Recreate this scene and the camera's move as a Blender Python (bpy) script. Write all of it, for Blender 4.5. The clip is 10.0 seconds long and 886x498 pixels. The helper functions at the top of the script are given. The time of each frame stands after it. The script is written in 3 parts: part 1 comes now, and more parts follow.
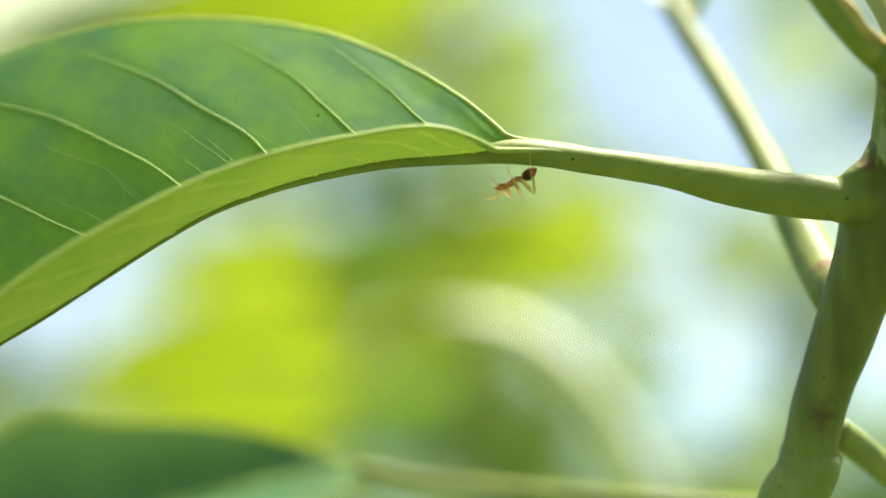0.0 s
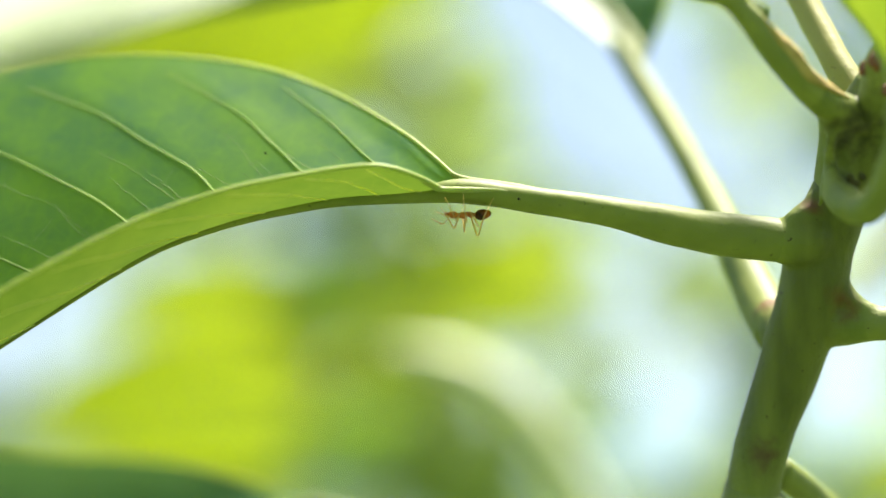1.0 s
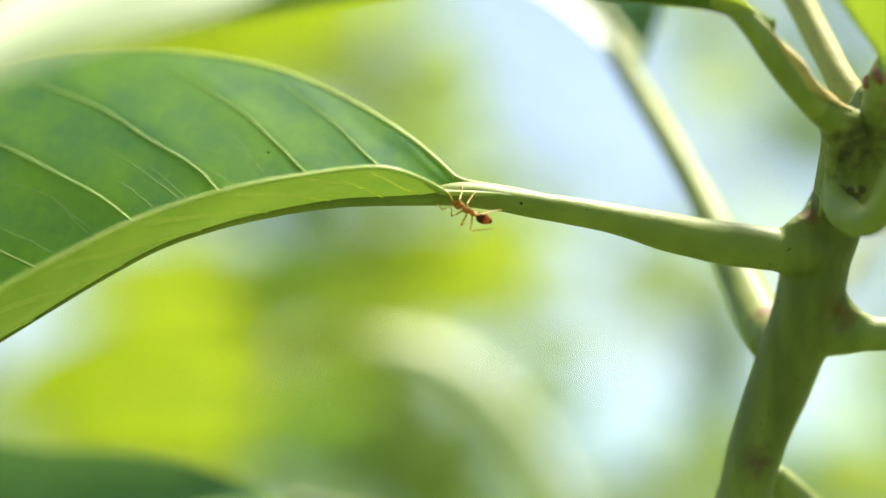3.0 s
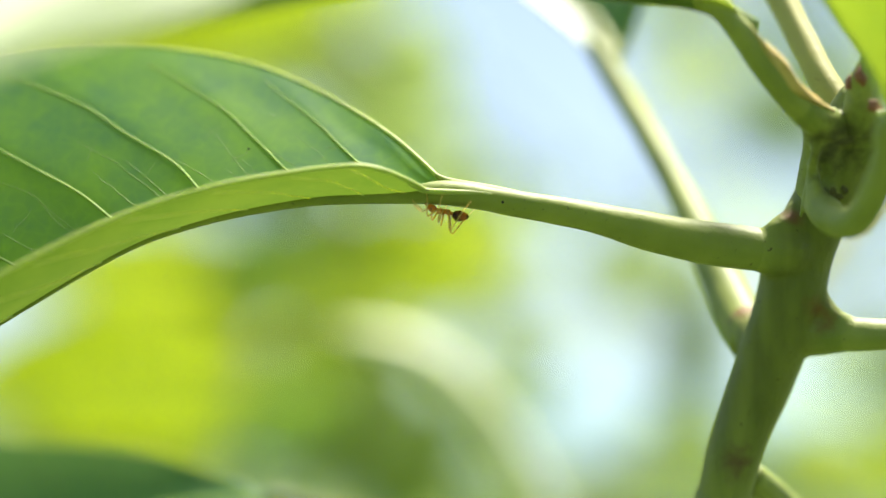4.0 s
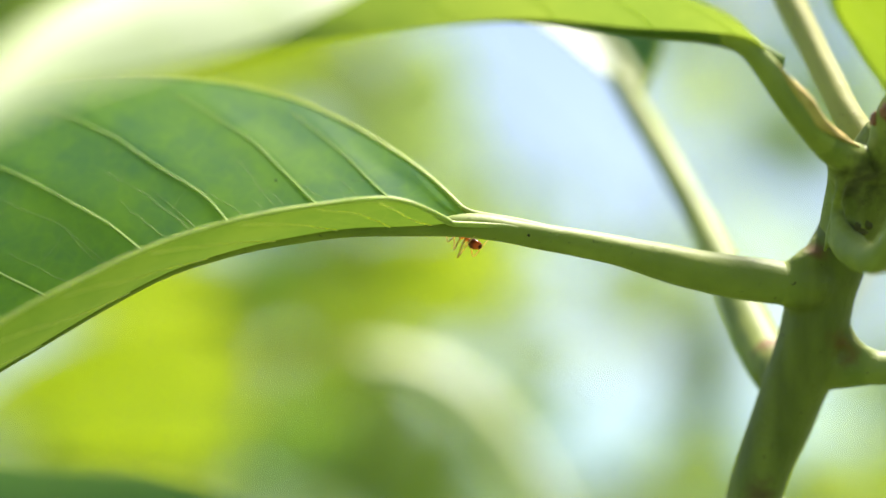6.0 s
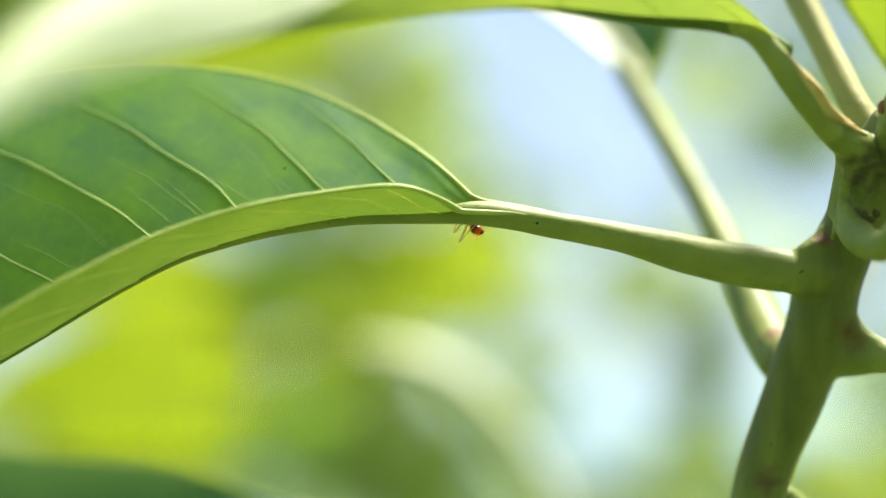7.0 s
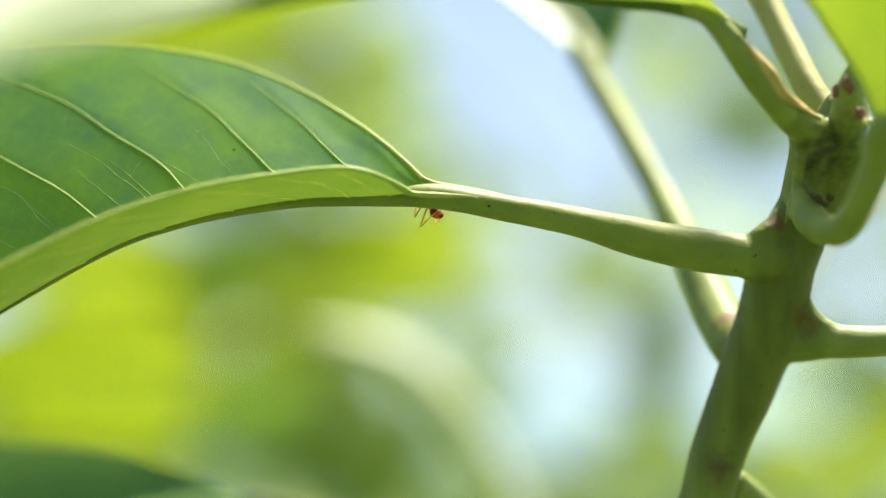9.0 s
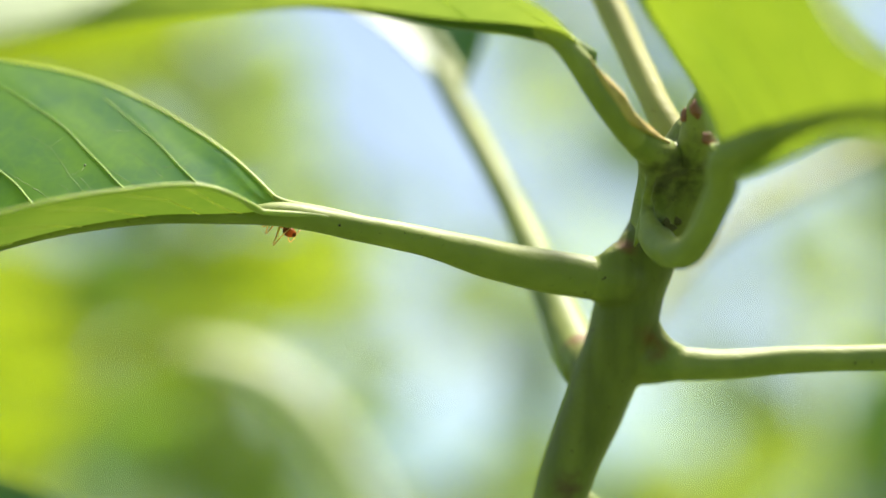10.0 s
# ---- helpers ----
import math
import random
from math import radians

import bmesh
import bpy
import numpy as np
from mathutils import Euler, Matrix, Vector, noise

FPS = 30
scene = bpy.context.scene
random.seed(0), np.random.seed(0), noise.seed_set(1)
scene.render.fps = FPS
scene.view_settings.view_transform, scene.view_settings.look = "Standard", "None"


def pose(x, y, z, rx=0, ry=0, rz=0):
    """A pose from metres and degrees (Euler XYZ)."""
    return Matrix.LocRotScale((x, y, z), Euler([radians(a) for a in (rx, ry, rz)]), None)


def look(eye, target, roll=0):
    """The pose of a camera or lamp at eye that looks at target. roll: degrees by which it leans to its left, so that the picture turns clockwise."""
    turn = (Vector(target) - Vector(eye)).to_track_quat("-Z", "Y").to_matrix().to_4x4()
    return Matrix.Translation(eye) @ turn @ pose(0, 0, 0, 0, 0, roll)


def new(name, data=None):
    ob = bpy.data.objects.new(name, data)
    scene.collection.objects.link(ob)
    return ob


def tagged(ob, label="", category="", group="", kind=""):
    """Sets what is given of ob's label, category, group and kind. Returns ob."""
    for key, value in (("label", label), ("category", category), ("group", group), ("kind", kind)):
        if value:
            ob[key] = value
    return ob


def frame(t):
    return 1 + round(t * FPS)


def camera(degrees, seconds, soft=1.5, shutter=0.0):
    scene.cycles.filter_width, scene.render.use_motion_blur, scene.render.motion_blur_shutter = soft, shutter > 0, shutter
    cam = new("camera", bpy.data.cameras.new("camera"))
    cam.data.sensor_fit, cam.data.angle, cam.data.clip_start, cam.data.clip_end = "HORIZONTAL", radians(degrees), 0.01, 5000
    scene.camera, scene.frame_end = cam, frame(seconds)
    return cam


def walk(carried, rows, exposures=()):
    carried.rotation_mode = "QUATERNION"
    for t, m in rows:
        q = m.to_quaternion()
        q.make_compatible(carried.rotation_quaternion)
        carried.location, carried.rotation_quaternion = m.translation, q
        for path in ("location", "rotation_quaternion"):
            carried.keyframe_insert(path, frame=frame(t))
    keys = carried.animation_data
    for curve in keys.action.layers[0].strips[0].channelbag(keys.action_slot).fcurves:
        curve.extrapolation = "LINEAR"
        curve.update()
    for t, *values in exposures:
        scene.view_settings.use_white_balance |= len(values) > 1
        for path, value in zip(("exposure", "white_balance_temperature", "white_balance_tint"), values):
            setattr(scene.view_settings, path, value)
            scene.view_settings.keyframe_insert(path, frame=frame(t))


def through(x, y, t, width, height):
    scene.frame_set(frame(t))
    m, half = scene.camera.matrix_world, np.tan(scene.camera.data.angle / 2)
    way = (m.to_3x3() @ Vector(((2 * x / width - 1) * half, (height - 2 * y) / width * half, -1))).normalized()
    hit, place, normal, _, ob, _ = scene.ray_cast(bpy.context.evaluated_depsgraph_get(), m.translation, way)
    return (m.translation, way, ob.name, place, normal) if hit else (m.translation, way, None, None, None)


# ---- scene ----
# A twig with a folded leaf and an ant, filmed close. Shapes are worked in millimetres and scaled to metres.
cam = camera(24, 10.0, soft=1.5)
PATH = [
    (0, (-0.00116, -0.20602, -0.04443), (-0.00550, 0.00167, -0.00364), -0.119),
    (0.2, (-0.00104, -0.20620, -0.04361), (-0.00372, 0.00132, -0.00184), -0.234),
    (0.5, (0.00000, -0.20641, -0.04252), (0.00187, 0.00083, 0.00068), -0.385),
    (1, (0.00000, -0.20707, -0.04401), (0.00000, 0.00000, 0.00000), -0.000),
    (1.5, (-0.00154, -0.20901, -0.04414), (-0.00153, -0.00246, 0.00225), 0.216),
    (2, (-0.00097, -0.20788, -0.04266), (0.00382, -0.00129, 0.00330), 0.187),
    (2.5, (-0.00483, -0.20887, -0.04363), (-0.00081, -0.00187, 0.00055), 0.892),
    (2.7, (-0.00459, -0.20866, -0.04328), (-0.00003, -0.00137, -0.00052), 0.826),
    (3.8, (-0.00659, -0.20806, -0.04058), (-0.00079, -0.00065, 0.00142), 1.351),
    (4, (-0.00599, -0.20781, -0.04102), (0.00175, -0.00029, 0.00012), 1.035),
    (4.5, (-0.00823, -0.20777, -0.03955), (-0.00038, -0.00039, 0.00226), 0.909),
    (5, (-0.00589, -0.20768, -0.03930), (0.00532, -0.00053, 0.00292), 0.650),
    (5.5, (-0.00627, -0.20883, -0.03962), (0.00216, -0.00187, 0.00413), 0.991),
    (5.7, (-0.00753, -0.20915, -0.03929), (0.00002, -0.00198, 0.00365), 1.224),
    (6.8, (-0.00864, -0.20963, -0.04107), (-0.00190, -0.00234, 0.00140), 1.500),
    (7, (-0.00901, -0.20971, -0.04090), (-0.00191, -0.00245, 0.00164), 1.461),
    (7.5, (-0.00803, -0.20834, -0.04085), (0.00198, -0.00145, 0.00292), 1.247),
    (8, (-0.00917, -0.20834, -0.04175), (-0.00002, -0.00102, 0.00009), 1.330),
    (8.5, (-0.00807, -0.20803, -0.04191), (0.00295, -0.00062, -0.00099), 1.221),
    (9, (-0.00845, -0.20758, -0.04067), (0.00320, -0.00025, 0.00051), 1.398),
    (9.5, (-0.00694, -0.20688, -0.04146), (0.01080, -0.00004, 0.00003), 1.451),
    (9.8, (-0.00468, -0.20726, -0.04082), (0.01622, -0.00087, 0.00139), 1.408),
    (10, (-0.00409, -0.20806, -0.04069), (0.01825, -0.00208, 0.00281), 1.522),
]
walk(cam, [(t, look(eye, target, roll)) for t, eye, target, roll in PATH],
     exposures=[(0.0, 1.57), (2.5, 1.59), (5.5, 1.56), (7.5, 1.50), (9.0, 1.46), (10.0, 1.43)])
cam.data.dof.use_dof = True
cam.data.dof.focus_distance = 0.2132
cam.data.dof.aperture_fstop = 6.8

# ---- light ----
SUN_ELEVATION, SUN_AZIMUTH = 71.0, 52.0   # azimuth from +y towards +x
world = bpy.data.worlds.new("sky")
world.use_nodes = True
scene.world = world
sky_nodes = world.node_tree.nodes
sky = sky_nodes.new("ShaderNodeTexSky")
sky.sky_type = "NISHITA"
sky.sun_disc = False
sky.sun_elevation = radians(SUN_ELEVATION)
sky.sun_rotation = radians(SUN_AZIMUTH)
sky.air_density, sky.dust_density, sky.ozone_density = 1.0, 1.4, 0.4
sky_nodes["Background"].inputs["Strength"].default_value = 0.08
haze = sky_nodes.new("ShaderNodeMix")
haze.data_type, haze.blend_type = "RGBA", "MULTIPLY"
haze.inputs["Factor"].default_value = 1.0
haze.inputs["B"].default_value = (1.1, 1.03, 0.95, 1)
world.node_tree.links.new(sky.outputs["Color"], haze.inputs["A"])
world.node_tree.links.new(haze.outputs["Result"], sky_nodes["Background"].inputs["Color"])
sun_data = bpy.data.lights.new("sun", "SUN")
sun_data.energy, sun_data.angle, sun_data.color = 5.0, radians(9), (1.0, 0.94, 0.82)
sun = new("sun", sun_data)
e, a = radians(SUN_ELEVATION), radians(SUN_AZIMUTH)
toward = Vector((math.cos(e) * math.sin(a), math.cos(e) * math.cos(a), math.sin(e)))
sun.matrix_world = look(toward * 3, (0, 0, 0))


# ---- materials ----
def shader(name):
    m = bpy.data.materials.new(name)
    m.use_nodes = True
    n, l = m.node_tree.nodes, m.node_tree.links
    return m, n, l, n["Principled BSDF"], n["Material Output"]


def ramp(n, stops):
    r = n.new("ShaderNodeValToRGB")
    r.color_ramp.elements[0].position, r.color_ramp.elements[0].color = stops[0][0], (*stops[0][1], 1)
    r.color_ramp.elements[1].position, r.color_ramp.elements[1].color = stops[-1][0], (*stops[-1][1], 1)
    for p, c in stops[1:-1]:
        r.color_ramp.elements.new(p).color = (*c, 1)
    return r


def noise_tex(n, l, scale, detail=4.0, coords=None):
    t = n.new("ShaderNodeTexNoise")
    t.inputs["Scale"].default_value, t.inputs["Detail"].default_value = scale, detail
    if coords:
        l.new(coords, t.inputs["Vector"])
    return t


def leaf_material(name, dark, light, glow, through=0.5, gloss=0.35, net=0.25, grain=900.0, specular=0.5):
    """Leaf tissue: mottled green that lets light through, with a fine net of pale veins."""
    m, n, l, p, out = shader(name)
    co = n.new("ShaderNodeTexCoord").outputs["Object"]
    broad = noise_tex(n, l, grain * 0.12, 3, co)
    fine = noise_tex(n, l, grain, 5, co)
    mix = n.new("ShaderNodeMix")
    mix.data_type = "FLOAT"
    mix.inputs["Factor"].default_value = 0.2
    l.new(broad.outputs["Fac"], mix.inputs["A"])
    l.new(fine.outputs["Fac"], mix.inputs["B"])
    tone = ramp(n, [(0.38, dark), (0.62, light)])
    l.new(mix.outputs["Result"], tone.inputs["Fac"])
    cells = n.new("ShaderNodeTexVoronoi")
    cells.feature = "DISTANCE_TO_EDGE"
    cells.inputs["Scale"].default_value = grain * 0.55
    warp = noise_tex(n, l, grain * 0.4, 2, co)
    shift = n.new("ShaderNodeVectorMath")
    shift.operation = "MULTIPLY_ADD"
    shift.inputs[1].default_value = (0.0012, 0.0012, 0.0012)
    l.new(warp.outputs["Color"], shift.inputs[0])
    l.new(co, shift.inputs[2])
    l.new(shift.outputs["Vector"], cells.inputs["Vector"])
    line = ramp(n, [(0.0, (1, 1, 1)), (0.09, (0, 0, 0))])
    l.new(cells.outputs["Distance"], line.inputs["Fac"])
    amount = n.new("ShaderNodeMath")
    amount.operation = "MULTIPLY"
    amount.inputs[1].default_value = net
    l.new(line.outputs["Color"], amount.inputs[0])
    veined = n.new("ShaderNodeMix")
    veined.data_type = "RGBA"
    veined.inputs["B"].default_value = (min(1, light[0] * 2.0), min(1, light[1] * 1.6), light[2] * 1.5, 1)
    l.new(amount.outputs["Value"], veined.inputs["Factor"])
    l.new(tone.outputs["Color"], veined.inputs["A"])
    l.new(veined.outputs["Result"], p.inputs["Base Color"])
    p.inputs["Roughness"].default_value = gloss
    p.inputs["Specular IOR Level"].default_value = specular
    bump = n.new("ShaderNodeBump")
    bump.inputs["Strength"].default_value, bump.inputs["Distance"].default_value = 0.25, 0.00012
    l.new(mix.outputs["Result"], bump.inputs["Height"])
    l.new(bump.outputs["Normal"], p.inputs["Normal"])
    trans = n.new("ShaderNodeBsdfTranslucent")
    tint = n.new("ShaderNodeMix")
    tint.data_type, tint.blend_type = "RGBA", "MULTIPLY"
    tint.inputs["Factor"].default_value = 0.6
    soft_tone = ramp(n, [(0.38, (0.6, 0.74, 0.75)), (0.62, (1, 1, 1))])
    l.new(mix.outputs["Result"], soft_tone.inputs["Fac"])
    tint.inputs["A"].default_value = (*glow, 1)
    l.new(soft_tone.outputs["Color"], tint.inputs["B"])
    l.new(tint.outputs["Result"], trans.inputs["Color"])
    blend = n.new("ShaderNodeMixShader")
    blend.inputs[0].default_value = through
    l.new(p.outputs["BSDF"], blend.inputs[1])
    l.new(trans.outputs["BSDF"], blend.inputs[2])
    l.new(blend.outputs["Shader"], out.inputs["Surface"])
    return m


def bark_material(name, dark, light, fleck, scale=600.0, gloss=0.5, soft=0.0, relief=0.0001, specular=0.32, axis=None, grain=None, marks=()):
    """Smooth green shoot: streaked and speckled, a little waxy."""
    m, n, l, p, out = shader(name)
    co = n.new("ShaderNodeTexCoord").outputs["Object"]
    drawn = co
    if grain:
        # fibres that run along the shoot
        fibre = n.new("ShaderNodeMapping")
        fibre.inputs["Scale"].default_value = grain
        l.new(co, fibre.inputs["Vector"])
        drawn = fibre.outputs["Vector"]
    broad = noise_tex(n, l, scale * 0.25 if not grain else scale * 0.8, 3, drawn)
    fine = noise_tex(n, l, scale * 3, 6, co)
    tone = ramp(n, [(0.3, dark), (0.7, light)])
    l.new(broad.outputs["Fac"], tone.inputs["Fac"])
    spots = ramp(n, [(0.66, (0, 0, 0)), (0.74, (1, 1, 1))])
    l.new(fine.outputs["Fac"], spots.inputs["Fac"])
    mixed = n.new("ShaderNodeMix")
    mixed.data_type = "RGBA"
    mixed.inputs["B"].default_value = (*fleck, 1)
    l.new(spots.outputs["Color"], mixed.inputs["Factor"])
    l.new(tone.outputs["Color"], mixed.inputs["A"])
    if axis:
        # younger, paler green away from the line of the main stem: (a point, a direction, the young colours)
        place, way, young_dark, young_light = axis
        young = ramp(n, [(0.3, young_dark), (0.7, young_light)])
        l.new(broad.outputs["Fac"], young.inputs["Fac"])
        off, cross, far = n.new("ShaderNodeVectorMath"), n.new("ShaderNodeVectorMath"), n.new("ShaderNodeVectorMath")
        off.operation, cross.operation, far.operation = "SUBTRACT", "CROSS_PRODUCT", "LENGTH"
        off.inputs[1].default_value, cross.inputs[1].default_value = place, way
        l.new(co, off.inputs[0])
        l.new(off.outputs["Vector"], cross.inputs[0])
        l.new(cross.outputs["Vector"], far.inputs[0])
        share = n.new("ShaderNodeMapRange")
        share.interpolation_type = "SMOOTHSTEP"
        share.inputs["From Min"].default_value, share.inputs["From Max"].default_value = 0.0030, 0.0058
        l.new(far.outputs["Value"], share.inputs["Value"])
        grown = n.new("ShaderNodeMix")
        grown.data_type = "RGBA"
        l.new(share.outputs["Result"], grown.inputs["Factor"])
        l.new(tone.outputs["Color"], grown.inputs["A"])
        l.new(young.outputs["Color"], grown.inputs["B"])
        l.new(grown.outputs["Result"], mixed.inputs["A"])
    shade = mixed.outputs["Result"]
    for place, size, stain_or_shade in marks:
        # ragged-edged mark, brown stain or painted shade: (where, how wide, its colour)
        away = n.new("ShaderNodeVectorMath")
        away.operation = "DISTANCE"
        away.inputs[1].default_value = place
        l.new(co, away.inputs[0])
        ragged = n.new("ShaderNodeMath")
        ragged.operation = "MULTIPLY_ADD"
        ragged.inputs[1].default_value = size * 1.4
        l.new(noise_tex(n, l, scale * 1.6, 4, co).outputs["Fac"], ragged.inputs[0])
        l.new(away.outputs["Value"], ragged.inputs[2])
        edge = n.new("ShaderNodeMapRange")
        edge.interpolation_type = "SMOOTHSTEP"
        edge.inputs["From Min"].default_value, edge.inputs["From Max"].default_value = size * 1.9, size * 0.7
        l.new(ragged.outputs["Value"], edge.inputs["Value"])
        stain_shade_mix = n.new("ShaderNodeMix")
        stain_shade_mix.data_type = "RGBA"
        stain_shade_mix.inputs["B"].default_value = (*stain_or_shade, 1)
        l.new(edge.outputs["Result"], stain_shade_mix.inputs["Factor"])
        l.new(shade, stain_shade_mix.inputs["A"])
        shade = stain_shade_mix.outputs["Result"]
    l.new(shade, p.inputs["Base Color"])
    p.inputs["Roughness"].default_value = gloss
    p.inputs["Specular IOR Level"].default_value = specular
    p.inputs["Subsurface Weight"].default_value = soft
    p.inputs["Subsurface Radius"].default_value = (0.0012, 0.0014, 0.0004)
    p.inputs["Subsurface Scale"].default_value = 1.0
    bump = n.new("ShaderNodeBump")
    bump.inputs["Strength"].default_value, bump.inputs["Distance"].default_value = 0.4, relief
    middle = noise_tex(n, l, scale * 1.1, 4, co)
    rough = n.new("ShaderNodeMath")
    rough.operation = "MULTIPLY_ADD"
    rough.inputs[1].default_value = 2.0
    l.new(middle.outputs["Fac"], rough.inputs[0])
    l.new(fine.outputs["Fac"], rough.inputs[2])
    l.new(rough.outputs["Value"], bump.inputs["Height"])
    l.new(bump.outputs["Normal"], p.inputs["Normal"])
    return m


def body_material(name, dark, light, gloss, soft, rear=None):
    """Shell of an insect: glossy, partly clear."""
    m, n, l, p, out = shader(name)
    co = n.new("ShaderNodeTexCoord").outputs["Object"]
    tone = ramp(n, [(0.35, dark), (0.65, light)])
    l.new(noise_tex(n, l, 2500, 3, co).outputs["Fac"], tone.inputs["Fac"])
    shade = tone.outputs["Color"]
    if rear:
        # backlight through the rear end, painted on as amber, with a brown tip
        apart = n.new("ShaderNodeSeparateXYZ")
        l.new(co, apart.inputs["Vector"])
        along = n.new("ShaderNodeMapRange")
        along.inputs["From Min"].default_value, along.inputs["From Max"].default_value = -0.00262, -0.0011
        l.new(apart.outputs["X"], along.inputs["Value"])
        band = ramp(n, [(0.0, (0, 0, 0)), (0.12, (0, 0, 0)), (0.2, (0.85, 0.85, 0.85)), (0.42, (0.6, 0.6, 0.6)), (0.62, (0, 0, 0)), (1.0, (0, 0, 0))])
        l.new(along.outputs["Result"], band.inputs["Fac"])
        clear = n.new("ShaderNodeMix")
        clear.data_type = "RGBA"
        clear.inputs["B"].default_value = (*rear, 1)
        l.new(band.outputs["Color"], clear.inputs["Factor"])
        l.new(shade, clear.inputs["A"])
        shade = clear.outputs["Result"]
    l.new(shade, p.inputs["Base Color"])
    p.inputs["Roughness"].default_value = gloss
    trans = n.new("ShaderNodeBsdfTranslucent")
    l.new(shade, trans.inputs["Color"])
    blend = n.new("ShaderNodeMixShader")
    blend.inputs[0].default_value = soft
    l.new(p.outputs["BSDF"], blend.inputs[1])
    l.new(trans.outputs["BSDF"], blend.inputs[2])
    l.new(blend.outputs["Shader"], out.inputs["Surface"])
    return m


LEAF = leaf_material("leaf_green", (0.052, 0.15, 0.082), (0.11, 0.24, 0.038), (0.30, 0.48, 0.055), 0.52, 0.55, 0.2, 900.0, 0.15)
# yellower near half: underside green, plus light through it put into the colour
LEAF_UNDER_LIT = leaf_material("leaf_under_lit", (0.075, 0.14, 0.02), (0.12, 0.185, 0.032), (0.125, 0.195, 0.018), 0.4, 0.5, 0.12, 900.0, 0.12)
LEAF_YOUNG = leaf_material("leaf_young", (0.09, 0.15, 0.02), (0.13, 0.20, 0.03), (0.28, 0.36, 0.015), 0.5, 0.35, 0.12, 500.0, 0.6)
LEAF_BROAD = leaf_material("leaf_broad", (0.08, 0.14, 0.02), (0.12, 0.19, 0.03), (0.21, 0.29, 0.015), 0.5, 0.4, 0.1, 400.0, 0.4)
LEAF_LIME = leaf_material("leaf_lime", (0.08, 0.13, 0.016), (0.115, 0.18, 0.024), (0.33, 0.42, 0.012), 0.55, 0.4, 0.12, 500.0, 0.4)
LEAF_DEEP = leaf_material("leaf_deep", (0.036, 0.105, 0.045), (0.055, 0.145, 0.058), (0.18, 0.33, 0.07), 0.3, 0.5, 0.08, 500.0, 0.3)
LEAF_GLOSSY = leaf_material("leaf_glossy", (0.03, 0.09, 0.03), (0.05, 0.13, 0.045), (0.2, 0.4, 0.05), 0.25, 0.5, 0.2, 500.0, 0.35)
LEAF_WAXY = leaf_material("leaf_waxy", (0.10, 0.17, 0.03), (0.14, 0.22, 0.05), (0.25, 0.33, 0.04), 0.45, 0.45, 0.1, 500.0, 0.55)
LEAF_FAR = leaf_material("leaf_far", (0.09, 0.16, 0.03), (0.15, 0.22, 0.05), (0.44, 0.54, 0.15), 0.65, 0.4, 0.1, 60.0)
VEIN = bark_material("leaf_vein", (0.16, 0.25, 0.06), (0.22, 0.32, 0.085), (0.15, 0.25, 0.05), 500, 0.6, 0.3, 0.0001, 0.12)
RIM = bark_material("leaf_rim", (0.27, 0.33, 0.10), (0.36, 0.42, 0.15), (0.3, 0.36, 0.1), 500, 0.5, 0.3)
SHOOT = bark_material("green_shoot", (0.14, 0.182, 0.034), (0.238, 0.278, 0.058), (0.10, 0.11, 0.03), 500, 0.58, 0.06, 0.00012, 0.42)
TAN_SHOOT = bark_material("tan_shoot", (0.27, 0.265, 0.07), (0.36, 0.345, 0.09), (0.2, 0.16, 0.05), 500, 0.6, 0.12, 0.0001, 0.4)
# the last two marks paint the crotch hollow's shade into the stem's colour
STEM = bark_material("stem_green", (0.08, 0.10, 0.02), (0.145, 0.17, 0.032), (0.07, 0.065, 0.02), 450, 0.55, 0.06, 0.0002, 0.35,
                     ((0.04171, -0.00001, 0.00868), (-0.2390, 0.4464, -0.8623), (0.14, 0.182, 0.034), (0.238, 0.278, 0.058)),
                     (1.0, 0.8, 0.12), [((0.04123, 0.00320, -0.00500), 0.0022, (0.13, 0.065, 0.02)), ((0.03539, 0.01300, -0.00357), 0.0024, (0.15, 0.07, 0.025)), ((0.03781, 0.00060, 0.00454), 0.0013, (0.15, 0.075, 0.03)), ((0.03322, 0.00900, -0.02026), 0.0026, (0.09, 0.055, 0.03)), ((0.03661, 0.00100, 0.00549), 0.001, (0.12, 0.075, 0.03)), ((0.04083, -0.00650, 0.00649), 0.0024, (0.035, 0.03, 0.015)), ((0.04109, -0.00750, 0.01015), 0.0046, (0.032, 0.033, 0.014))])
SCAR = bark_material("brown_scar", (0.34, 0.24, 0.07), (0.60, 0.47, 0.18), (0.12, 0.06, 0.025), 1500, 0.7, 0.0, 0.0003)
JOINT = bark_material("brown_joint", (0.045, 0.045, 0.014), (0.09, 0.085, 0.025), (0.06, 0.03, 0.015), 1500, 0.7, 0.0, 0.0003, 0.15)
BUD = bark_material("red_bud", (0.12, 0.045, 0.025), (0.24, 0.11, 0.055), (0.05, 0.02, 0.02), 1500, 0.6)
PALE = bark_material("pale_shoot", (0.68, 0.72, 0.42), (0.78, 0.80, 0.50), (0.55, 0.55, 0.35), 300, 0.4, 0.2, 0.0001, 0.5)
EYE = body_material("black_shell", (0.01, 0.008, 0.006), (0.015, 0.01, 0.01), 0.15, 0.0)
GRASS = bark_material("grass_ground", (0.06, 0.10, 0.025), (0.12, 0.16, 0.045), (0.16, 0.13, 0.06), 3.0, 0.9)


# ---- building helpers ----
MM = 0.001


